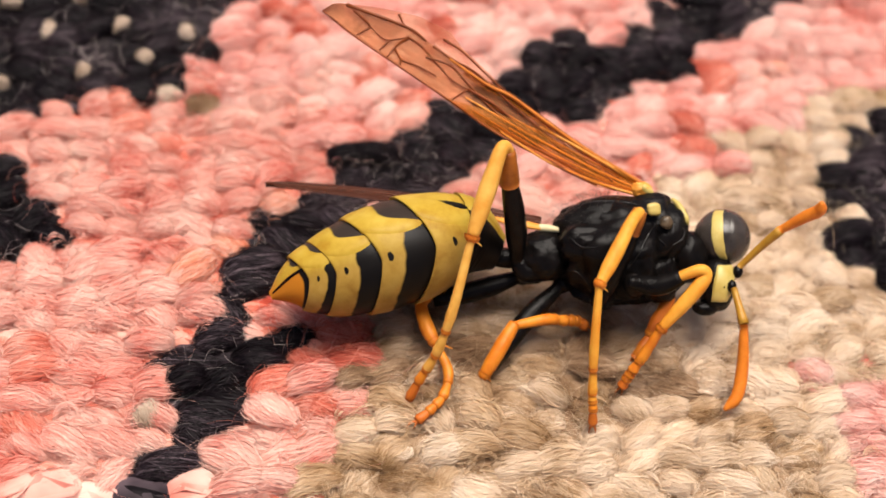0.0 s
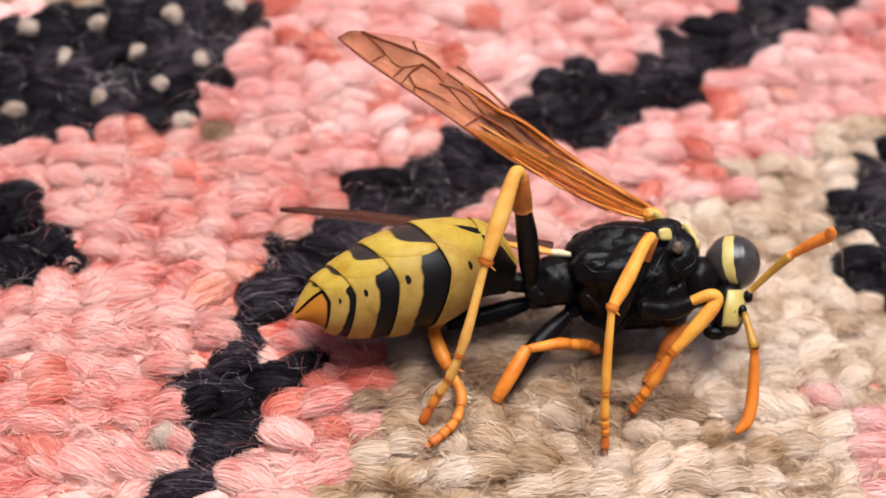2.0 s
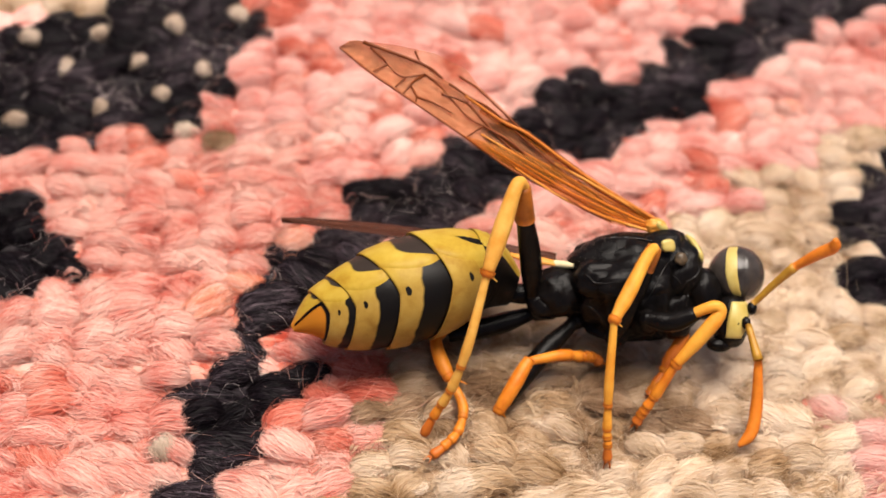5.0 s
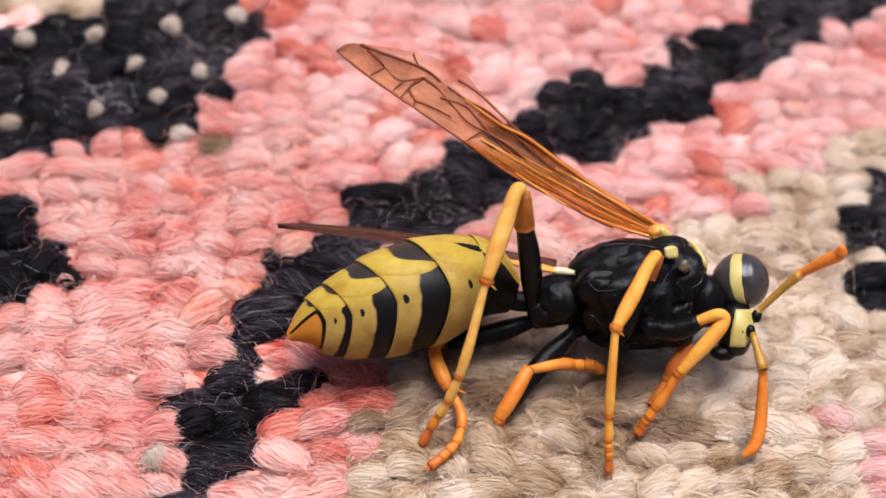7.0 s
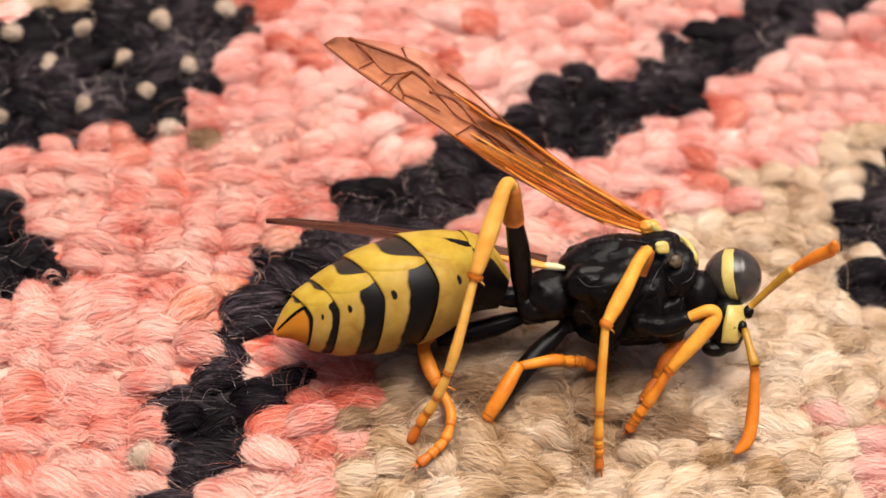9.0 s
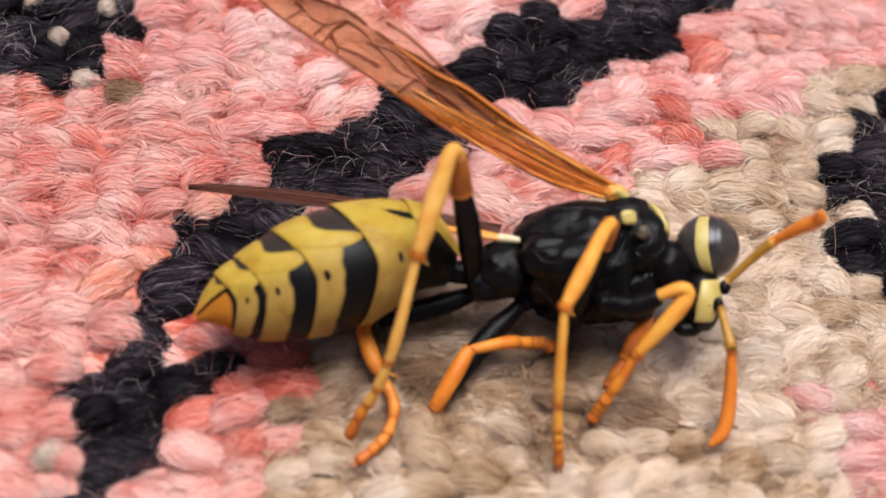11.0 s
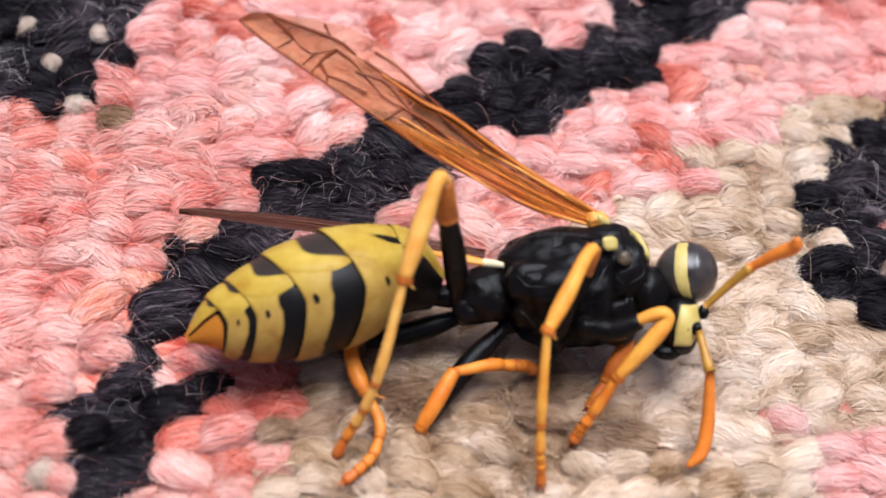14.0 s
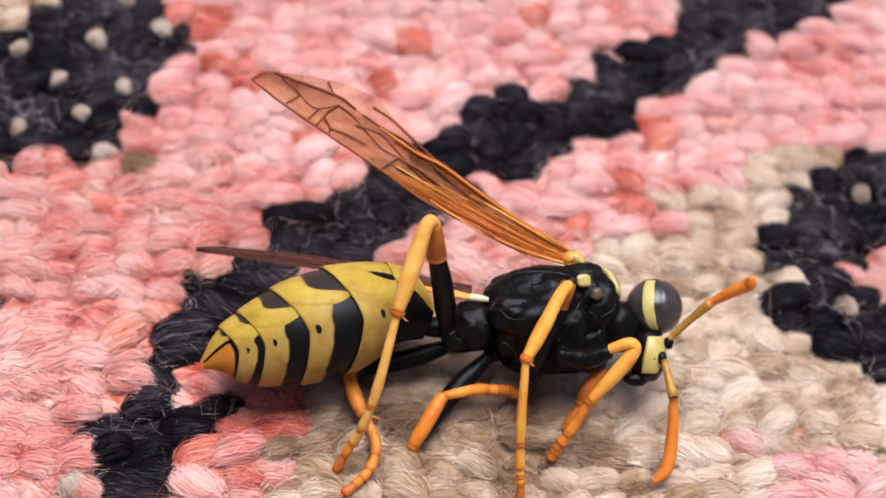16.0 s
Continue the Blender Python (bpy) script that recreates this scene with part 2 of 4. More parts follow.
def limb(name, points, radii, mat, parent, label="", steps=6, sides=12, flat=1.0):
    return part(name, tube(bmesh.new(), curve_through(points, steps), radii, sides, flat), mat, parent, label)


def lump(center, axes, power=2.0, dents=0.0, seed=0, cuts=5):
    """A rounded body: a ball with three half-axes (vectors), squared a little by power, with soft dents."""
    bm = bmesh.new()
    bmesh.ops.create_icosphere(bm, subdivisions=cuts, radius=1)
    x, y, z = (Vector(a) for a in axes)
    for v in bm.verts:
        c = v.co.copy()
        s = (abs(c.x) ** power + abs(c.y) ** power + abs(c.z) ** power) ** (-1 / power)
        c *= s * (1 + dents * noise.noise(c * 1.7 + Vector((seed, 0, 0))) + 0.4 * dents * noise.noise(c * 4.3 + Vector((0, seed, 0))))
        v.co = Vector(center) + x * c.x + y * c.y + z * c.z
    return bm


# ---- the rug ----
ROW, RISE, FIRST = Vector((2.35, 0.52)), Vector((0.90, 2.05)), Vector((-13.23, -5.57))
STRIPE_LOW = [(-15.0, -13), (-14.1, -9.6), (-13.1, -8.4), (-13.5, -7.5), (-12.8, -6.6), (-14.1, -6.3), (-13.6, -5.2), (-12.2, -4.8), (-12.9, -4.2), (-12.9, -3.4), (-12.2, -2.7), (-12.2, -1.3), (-12.3, -0.2), (-11.6, 0.4), (-10.6, 1.1),
              (-8.0, 1.3), (-9.2, -0.8), (-10.4, -2.4), (-11.4, -3.4), (-11.4, -4.2), (-10.0, -4.2), (-10.0, -4.8), (-10.8, -5.6), (-11.4, -6.4), (-11.6, -7.4), (-12.3, -8.4), (-12.4, -9.4), (-13.2, -13)]
STRIPE_HIGH = [(-10.6, 1.0), (-10.0, 2.3), (-9.4, 3.2), (-8.3, 4.1), (-7.5, 4.9), (-6.0, 6.3), (-4.7, 7.8), (-3.8, 8.4), (-3.1, 9.7), (-1.9, 10.4), (-0.7, 10.2), (0.3, 11.5), (0.7, 12.7), (2.0, 13.4), (3.5, 14.3), (4.6, 17.2), (14, 25),
               (20, 25), (10.8, 18.4), (9.1, 15.7), (6.5, 14.2), (5.6, 12.5), (4.3, 11.2), (2.6, 10.4), (1.4, 8.6), (-0.6, 7.6), (-1.0, 6.7), (-1.8, 6.2), (-3.0, 5.9), (-4.6, 4.5), (-5.0, 3.0), (-5.6, 2.3), (-8.0, 1.2)]
BORDER = [(-40, 2), (-20.4, 10.3), (-17.8, 12.9), (-15.6, 13.4), (-14.0, 11.7), (-14.0, 10.1), (-14.6, 8.8), (-14.8, 7.6), (-15.4, 5.6), (-16.3, 5.0), (-19.5, 3.8), (-21.5, 2.6), (-24, 1.0), (-40, -2)]
SIDE = [(-30, -1), (-20.1, 1.4), (-19.6, 0.7), (-19.7, -0.1), (-18.2, -1.1), (-18.8, -2.8), (-19.3, -3.1), (-30, -7)]
ISLE = [(-6.1, 17.5), (-2.4, 17.5), (-3.0, 15.5), (-5.3, 14.6)]
EDGE = [(20, 13), (11.4, 10.2), (9.8, 9.4), (9.3, 8.5), (7.9, 6.9), (7.1, 5.5), (6.6, 4.6), (6.6, 3.9), (7.8, 3.3), (7.9, 2.6), (6.6, 1.3), (7.7, 0.7), (9.0, 0.0), (10.2, -0.3), (24, -1.5)]
NOTCH = [(9.5, 3.6), (10.1, 4.5), (11.1, 5.2), (20, 6), (20, 3.0), (10.9, 2.8), (10.0, 3.0)]
FIELD = [(14, 12), (10.5, 10.0), (8.9, 9.2), (7.5, 8.6), (5.8, 7.5), (4.8, 6.2), (3.2, 5.4), (2.0, 4.4), (1.0, 3.4), (-1.2, 1.3), (-2.6, 0.3), (-5.0, -0.9), (-6.6, -2.2), (-7.6, -3.0), (-8.3, -3.9), (-8.5, -5.2), (-8.1, -6.5), (-7.6, -7.2), (-8.7, -8.6), (-9.0, -13), (-10, -30), (50, -30), (50, 30)]
BLUSH = [(5.6, -3.1), (7.2, -2.1), (9.0, -2.2), (9.2, -3.2), (7.2, -4.0)]
CORNER = [(7.8, -5.4), (8.6, -4.3), (9.8, -3.6), (24, -3.2), (24, -12), (8, -12)]
PLAIN = [(-12.9, -4.0), (-11.2, -3.9), (-11.2, -4.5), (-12.6, -4.7)]
FRINGE = [(-60, -4), (-20.6, 10.5), (-18.0, 13.2), (-16, 40), (-60, 40)]
# uneven dye: stronger coral or orange places of the pink field, with their radius
REDDER = [(-20.5, 1.8, 1.3), (-12.7, 9.0, 1.2), (2.0, 6.1, 0.9), (2.8, 6.7, 0.8), (-17.0, 3.9, 0.9), (-9.3, -5.9, 1.5), (-10.2, -4.9, 1.0), (-17.1, -7.8, 1.1), (-18.1, -8.6, 1.0), (-9.1, 7.7, 0.8), (-10.3, -3.9, 1.3), (-9.2, -4.1, 1.2), (-13.8, 12.0, 1.0)]
SMUDGE = [(-15.1, 4.2), (-14.0, 4.3), (-14.0, 4.8), (-15.1, 4.7)]
TAWNY = [(4.4, 8.5, 0.8), (5.2, 10.3, 0.8), (-12.6, -1.5, 0.8), (-11.9, 0.6, 0.7), (-1.8, 5.8, 0.6), (-8.7, -5.2, 0.6)]


def inside(p, ring):
    odd = False
    for (ax, ay), (bx, by) in zip(ring, ring[1:] + ring[:1]):
        if (ay > p[1]) != (by > p[1]) and p[0] < (bx - ax) * (p[1] - ay) / (by - ay) + ax:
            odd = not odd
    return odd


def wool_at(p, rnd):
    if inside(p, NOTCH):
        return PINK
    if not inside(p, PLAIN) and any(inside(p, ring) for ring in (STRIPE_LOW, STRIPE_HIGH, BORDER, SIDE, ISLE, EDGE)):
        return BLACK
    if inside(p, FRINGE):
        return BEIGE
    if inside(p, SMUDGE):
        return SHADE_BROWN
    if inside(p, PLAIN):
        return PALE
    if inside(p, FIELD):
        if inside(p, CORNER):
            return PALE
        if inside(p, BLUSH):
            return PALE if rnd.random() < 0.6 else BEIGE
        # browner under the wasp: part wool colour, part its shadow painted in
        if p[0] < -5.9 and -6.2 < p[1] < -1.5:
            return SHADE_BROWN if rnd.random() < 0.75 else TAN
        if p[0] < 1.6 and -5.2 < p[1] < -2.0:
            return SHADE_BROWN if rnd.random() < 0.35 else TAN
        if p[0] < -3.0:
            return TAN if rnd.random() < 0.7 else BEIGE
        return BEIGE if rnd.random() < 0.9 else TAN
    for x, y, r in TAWNY:
        if math.hypot(p[0] - x, p[1] - y) < r and rnd.random() < 0.6:
            return ORANGE
    for x, y, r in REDDER:
        if math.hypot(p[0] - x, p[1] - y) < r and rnd.random() < 0.65:
            return CORAL
    if rnd.random() < 0.03:
        return CORAL
    return PALE if p[1] + 0.25 * p[0] + 3 * noise.noise(Vector((p[0] * 0.2, p[1] * 0.2, 0))) + rnd.uniform(-2, 2) > 2.5 else PINK


def strands_mesh(name, lines, radii, sides=3):
    """One mesh of thin tapered strands: lines (count, steps, 3) and radii (count, steps), in metres."""
    lines, radii = np.asarray(lines, float), np.asarray(radii, float)
    count, steps, _ = lines.shape
    way = np.gradient(lines, axis=1)
    way /= np.linalg.norm(way, axis=2, keepdims=True) + 1e-12
    a = np.cross(way, (0.13, 0.31, 0.94))
    a /= np.linalg.norm(a, axis=2, keepdims=True) + 1e-12
    b = np.cross(a, way)
    turn = 2 * np.pi * np.arange(sides) / sides
    ring = a[:, :, None] * np.cos(turn)[:, None] + b[:, :, None] * np.sin(turn)[:, None]
    verts = (lines[:, :, None] + ring * radii[:, :, None, None]).reshape(-1, 3)
    n, i, j = np.meshgrid(np.arange(count), np.arange(steps - 1), np.arange(sides), indexing="ij")
    at = lambda step, side: (n * steps + step) * sides + side % sides
    faces = np.stack([at(i, j), at(i, j + 1), at(i + 1, j + 1), at(i + 1, j)], -1).reshape(-1, 4)
    me = bpy.data.meshes.new(name)
    me.vertices.add(len(verts))
    me.vertices.foreach_set("co", verts.ravel())
    me.loops.add(faces.size)
    me.loops.foreach_set("vertex_index", faces.ravel())
    me.polygons.add(len(faces))
    me.polygons.foreach_set("loop_start", np.arange(0, faces.size, 4))
    me.polygons.foreach_set("loop_total", np.full(len(faces), 4))
    me.polygons.foreach_set("use_smooth", np.ones(len(faces), bool))
    me.update(calc_edges=True)
    return me


def ribbons(lines, out, half):
    """Vertices and faces of flat fibres: lines (count, steps, 3), the way each faces (the same shape), half-widths (count, steps)."""
    count, steps, _ = lines.shape
    way = np.gradient(lines, axis=1)
    across = np.cross(way, out)
    across /= np.linalg.norm(across, axis=2, keepdims=True) + 1e-12
    verts = np.stack([lines - across * half[..., None], lines + across * half[..., None]], 2).reshape(-1, 3)
    n, i = np.meshgrid(np.arange(count), np.arange(steps - 1), indexing="ij")
    k = (n * steps + i) * 2
    return verts, np.stack([k, k + 1, k + 3, k + 2], -1).reshape(-1, 4)


def quads_mesh(name, verts, faces):
    me = bpy.data.meshes.new(name)
    me.vertices.add(len(verts))
    me.vertices.foreach_set("co", np.ascontiguousarray(verts, np.float32).ravel())
    me.loops.add(faces.size)
    me.loops.foreach_set("vertex_index", np.ascontiguousarray(faces, np.int32).ravel())
    me.polygons.add(len(faces))
    me.polygons.foreach_set("loop_start", np.arange(0, faces.size, 4))
    me.polygons.foreach_set("loop_total", np.full(len(faces), 4))
    me.polygons.foreach_set("use_smooth", np.ones(len(faces), bool))
    me.update(calc_edges=True)
    return me


def bundle(seed, half_long, half_wide, high, strands, fluff, twist=0.9, steps=8, thin=1.0):
    """One stitch: fibres that run side by side over a soft lump of yarn and dive into the weave at both ends. In millimetres."""
    rng = np.random.default_rng(seed)
    q = np.linspace(0, 1, steps)
    bend, lean = rng.uniform(-0.16, 0.16), rng.uniform(-0.12, 0.12)
    lines, faces_to, half = [], [], []
    for k in range(strands + fluff):
        loose = k >= strands
        turn = rng.uniform(-0.15, np.pi + 0.15)
        q0, q1 = (rng.uniform(-0.03, 0.12), rng.uniform(0.88, 1.03)) if not loose else (rng.uniform(-0.1, 0.5), rng.uniform(0.5, 1.15))
        p = q0 + (q1 - q0) * q
        ang = turn + twist * (p - 0.5) + rng.normal(0, 0.34) * np.sin(q * rng.uniform(2, 6)) + (rng.normal(0, 0.5) * (q - 0.5) if loose else 0)
        arc = np.sqrt(np.clip(1 - np.abs(2 * p - 1) ** 2.3, 0.01, 1))
        lift = rng.uniform(0.88, 1.12) if not loose else rng.uniform(1.0, 1.22) + rng.uniform(0.0, 0.35) * q ** 2
        fat = (0.30 + 0.70 * arc) * lift
        x = half_long * (2 * p - 1) + 0.05 * np.sin(q * rng.uniform(3, 9) + k)
        y = half_wide * fat * np.cos(ang) + bend * half_wide * 2 * arc + lean * (2 * p - 1) * half_long + 0.045 * np.sin(q * rng.uniform(4, 10) + 2 * k)
        z = -high * 0.9 + high * 0.55 * arc + high * fat * np.sin(ang) * 0.75
        lines.append(np.stack([x, y, z], -1))
        tilt = ang + rng.normal(0, 0.55)
        faces_to.append(np.stack([np.zeros(steps), np.cos(tilt), np.sin(tilt)], -1))
        r = thin * (rng.uniform(0.008, 0.016) if not loose else rng.uniform(0.004, 0.0075))
        half.append(r * (0.5 + 0.5 * np.sin(np.pi * q)))
    verts, faces = ribbons(np.array(lines), np.array(faces_to), np.array(half))
    # the packed yarn inside
    rings, sides = 9, 10
    core = []
    for i in range(rings):
        p = i / (rings - 1)
        arc = math.sqrt(max(0.004, 1 - abs(2 * p - 1) ** 2.3))
        for j in range(sides):
            w = 2 * math.pi * j / sides
            fat = (0.28 + 0.70 * arc) * 0.93 * (1 + 0.05 * rng.normal())
            core.append((half_long * 0.97 * (2 * p - 1), half_wide * fat * math.cos(w) + bend * half_wide * 2 * arc + lean * (2 * p - 1) * half_long, -high * 0.9 + high * 0.55 * arc + high * fat * math.sin(w) * 0.75))
    i, j = np.meshgrid(np.arange(rings - 1), np.arange(sides), indexing="ij")
    at = lambda a, b: len(verts) + a * sides + b % sides
    walls = np.stack([at(i, j), at(i + 1, j), at(i + 1, j + 1), at(i, j + 1)], -1).reshape(-1, 4)
    return np.concatenate([verts, np.array(core)]), np.concatenate([faces, walls])


def joined(name, pieces, wool, rug):
    """Many stitches of one wool as one mesh: pieces are (verts, faces, placing matrix)."""
    verts, faces, total = [], [], 0
    for v, f, m in pieces:
        m = np.array(m)
        verts.append(v * MM @ m[:3, :3].T + m[:3, 3])
        faces.append(f + total)
        total += len(v)
    ob = new(name, quads_mesh(name, np.concatenate(verts), np.concatenate(faces)))
    ob.data.materials.append(wool)
    ob.parent = rug
    tagged(ob, kind="stuff")


def wisps_over(rng, spots, wool, rug, each=2.4, thin=1.0):
    """Curved locks of side-by-side fibres that have worked loose and lie over the stitches of one wool."""
    lines, faces_to, half, lots = [], [], [], random.Random(2)
    q = np.linspace(0, 1, 8)
    for x, y in spots:
        for _ in range(rng.poisson(each)):
            cx, cy = x + rng.normal(0, 0.45), y + rng.normal(0, 0.40)
            way, bend, long = 0.22 + rng.normal(0, 0.65), rng.normal(0, 2.1), rng.uniform(0.5, 1.35)
            top, wide = rng.uniform(0.08, 0.24), rng.uniform(0.12, 0.34)
            ends = [wool_at((cx + k * long * math.cos(way), cy + k * long * math.sin(way)), lots) is BLACK for k in (-0.5, 0.5)]
            if any(e != (wool is BLACK) for e in ends) and rng.random() < 0.85:
                continue
            for _ in range(rng.integers(8, 16)):
                off, size = rng.normal(0, 0.5), long * rng.uniform(0.75, 1.1)
                head = way + (bend + rng.normal(0, 0.25)) * (q - 0.5) + rng.normal(0, 0.08)
                px, py = np.cumsum(np.cos(head)) * size / 8, np.cumsum(np.sin(head)) * size / 8
                squeeze = wide * off * (0.5 + 0.5 * np.sin(np.pi * q))
                px, py = cx + px - px.mean() - np.sin(head) * squeeze, cy + py - py.mean() + np.cos(head) * squeeze
                pz = -0.22 + (0.22 + top) * np.sin(np.pi * np.clip(q * rng.uniform(0.9, 1.05), 0, 1)) ** 0.7 - 0.16 * off * off * 0.3 + rng.uniform(-0.05, 0.05)
                lines.append(np.stack([px, py, pz], -1))
                side = rng.normal(0, 0.5) + 0.6 * off
                faces_to.append(np.stack([-np.sin(head) * side, np.cos(head) * side, np.ones(8)], -1))
                half.append(thin * rng.uniform(0.005, 0.011) * (0.45 + 0.55 * np.sin(np.pi * q)))
    verts, faces = ribbons(np.array(lines), np.array(faces_to), np.array(half))
    ob = new("loose_wool", quads_mesh("loose_wool", verts * MM, faces))
    ob.data.materials.append(wool)
    ob.parent = rug
    tagged(ob, kind="stuff")


def hairs_over(rng, spots, wool, rug, thin=1.0, each=14):
    """Loose curly fibres that stand off the stitches of one wool."""
    lines, radii, lots = [], [], random.Random(1)
    q = np.linspace(0, 1, 9)
    for x, y in spots:
        for _ in range(rng.integers(each - 3, each + 4)):
            way, long = rng.uniform(0, 2 * np.pi), rng.uniform(0.4, 1.7)
            bend, lift = rng.uniform(-2.6, 2.6), rng.uniform(0.03, 0.34)
            head = way + bend * (q - 0.5)
            step = long / 8
            px = x + rng.normal(0, 0.55) + np.cumsum(np.cos(head)) * step
            py = y + rng.normal(0, 0.50) + np.cumsum(np.sin(head)) * step
            pz = -0.10 + lift * np.sin(np.pi * q ** rng.uniform(0.6, 1.6)) + rng.uniform(-0.12, 0.12) + 0.1 * (q - 0.5) * rng.uniform(-1, 1)
            if wool is not LINT and wool_at((px[-1], py[-1]), lots) is BLACK and rng.random() < 0.8:
                continue
            lines.append(np.stack([px, py, pz], -1))
            radii.append(thin * rng.uniform(0.0035, 0.0075) * (1 - 0.5 * q))
    ob = new("fuzz", strands_mesh("fuzz", np.array(lines) * MM, np.array(radii) * MM))
    ob.data.materials.append(wool)
    ob.parent = rug
    tagged(ob, kind="stuff")


KNOTS = [(-20.4, 7.2), (-19.6, 9.3), (-17.1, 10.2), (-15.0, 11.1), (-15.7, 8.1), (-16.8, 6.5), (-18.7, 5.4), (-21.5, 4.5), (-17.9, 7.9), (-22.0, 8.5),
         (-15.7, 5.0), (-16.5, 12.5), (-13.9, -8.2), (-3.4, 16.4), (10.3, 7.4), (9.6, 2.2)]


# lower stitches take darker wool: shade in the gaps put into the colour
GAP_SHADE = {PINK: CORAL, PALE: PINK, CORAL: CORAL, ORANGE: CORAL, BEIGE: SHADE_BROWN, TAN: SHADE_BROWN, SHADE_BROWN: SHADE_BROWN}


def build_rug():
    rnd, rng = random.Random(11), np.random.default_rng(5)
    bm = bmesh.new()
    bmesh.ops.create_cube(bm, size=1.0)
    for v in bm.verts:
        v.co = Vector((v.co.x * 600, v.co.y * 600, -0.72 if v.co.z > 0 else -4.0))
    bmesh.ops.bevel(bm, geom=bm.edges[:], offset=1.2, segments=3, affect="EDGES")
    rug = part("rug", bm, WEFT)
    tagged(rug, "handwoven wool rug in pink, beige and black", "rug")
    kinds = {
        "dyed": [bundle(s, 0.84, 0.50, 0.48, 120, 50) for s in range(14)],
        "undyed": [bundle(s + 40, 0.76, 0.49, 0.42, 100, 70, 0.8) for s in range(14)],
        "rope": [bundle(s + 70, 1.12, 0.58, 0.56, 130, 40, 1.6, 9, 1.0) for s in range(10)],
        "coarse": [bundle(s + 90, 1.05, 0.70, 0.5, 7, 0, 0.9, 4, 9.0) for s in range(4)],
    }
    shared = {k: [quads_mesh("stitch", v * MM, f) for v, f in kinds[k]] for k in ("dyed", "undyed", "rope")}
    single, rest, spots = [], {}, {}

    def stitch(q, wool, kind, slant):
        at = Vector((q.x + rnd.uniform(-0.24, 0.24), q.y + rnd.uniform(-0.17, 0.17), rnd.uniform(-0.24, 0.14))) * MM
        m = Matrix.LocRotScale(at, Euler((rnd.uniform(-0.2, 0.2), rnd.uniform(-0.14, 0.14), 0.22 + slant + rnd.gauss(0, 0.30) + (math.pi if rnd.random() < 0.5 else 0))),
                               Vector((rnd.uniform(0.75, 1.3), rnd.uniform(0.8, 1.2), rnd.uniform(0.8, 1.15))))
        k = rnd.randrange(len(kinds[kind]))
        if kind != "coarse" and q.y < -1.2 and -19 < q.x < 10.5:
            single.append((m, wool, shared[kind][k]))
        else:
            rest.setdefault(wool.name, []).append((*kinds[kind][k], m))
        if kind != "coarse":
            spots.setdefault(wool.name, []).append((q.x, q.y))

    for j in range(-34, 36):
        for i in range(-40, 42):
            p = FIRST + ROW * i + RISE * j
            if abs(p.x + 5) > 44 or abs(p.y - 3) > 40:
                continue
            close = -23.6 < p.x < (14.5 if p.y > 11.5 else 12.2) and -11.0 < p.y < 20.0
            if close:
                for u, v in ((0, 0), (0.5, 0), (0, 0.5), (0.5, 0.5)):
                    q = p + ROW * u + RISE * v
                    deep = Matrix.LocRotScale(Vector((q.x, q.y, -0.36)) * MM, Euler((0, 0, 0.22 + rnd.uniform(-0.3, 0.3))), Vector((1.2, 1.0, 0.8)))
                    rest.setdefault(GAP_SHADE.get(wool_at(q, rnd), BLACK).name, []).append((*kinds["coarse"][rnd.randrange(4)], deep))
            for v in (-0.25, 0.25):
                slant = 0.30 if (v > 0) ^ (j % 2 == 0) else -0.20
                mid = p + RISE * v + ROW * (0.25 if v > 0 else 0.0)
                if not close:
                    for u in (-0.25, 0.25):
                        stitch(mid + ROW * u, wool_at(mid + ROW * u, rnd), "coarse", slant)
                    continue
                if p.y < 0.5 and wool_at(mid, rnd) is BLACK:
                    stitch(mid, BLACK, "rope", slant * 0.8)
                    continue
                for u in (-0.25, 0.25):
                    q = mid + ROW * u
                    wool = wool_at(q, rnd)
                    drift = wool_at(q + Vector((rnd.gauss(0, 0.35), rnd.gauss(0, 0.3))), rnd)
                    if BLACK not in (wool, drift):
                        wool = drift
                    stitch(q, wool, "undyed" if wool in (BEIGE, TAN, SHADE_BROWN) else "dyed", slant + (rnd.uniform(-0.3, 0.3) if wool in (BEIGE, TAN, SHADE_BROWN) else 0))
    for me in (me for group in shared.values() for me in group):
        me.materials.append(PINK)
    for m, wool, me in single:
        ob = new("stitch", me)
        ob.parent = rug
        ob.material_slots[0].link = "OBJECT"
        ob.material_slots[0].material = wool
        ob.matrix_basis = m
    for name, some in sorted(rest.items()):
        joined("weave", some, bpy.data.materials[name], rug)
    for name, some in sorted(spots.items()):
        wisps_over(rng, some, bpy.data.materials[name], rug, 0.9 if name == "black_wool" else 1.7)
        undyed = name in ("beige_wool", "tan_wool", "grey_brown_wool")
        hairs_over(rng, some, LINT if name == "black_wool" else bpy.data.materials[name], rug, 1.0, 14 if name == "black_wool" else 34 if undyed else 22)
    ends = [quads_mesh("warp_knot", v * MM, f) for v, f in (bundle(s, 0.42, 0.38, 0.40, 60, 26, 1.4) for s in (201, 202, 203))]
    for me in ends:
        me.materials.append(WARP)
    for k, (x, y) in enumerate(KNOTS):
        ob = new("warp_knot", ends[k % 3])
        ob.parent = rug
        ob.matrix_basis = Matrix.LocRotScale(Vector((x, y, 0.14)) * MM, Euler((0, 0, rnd.uniform(-0.6, 0.6))), Vector((rnd.uniform(0.75, 1.2), rnd.uniform(0.75, 1.0), 0.95)) * (1.3 if y < -5 else 1.0))
    return rug


rug = build_rug()

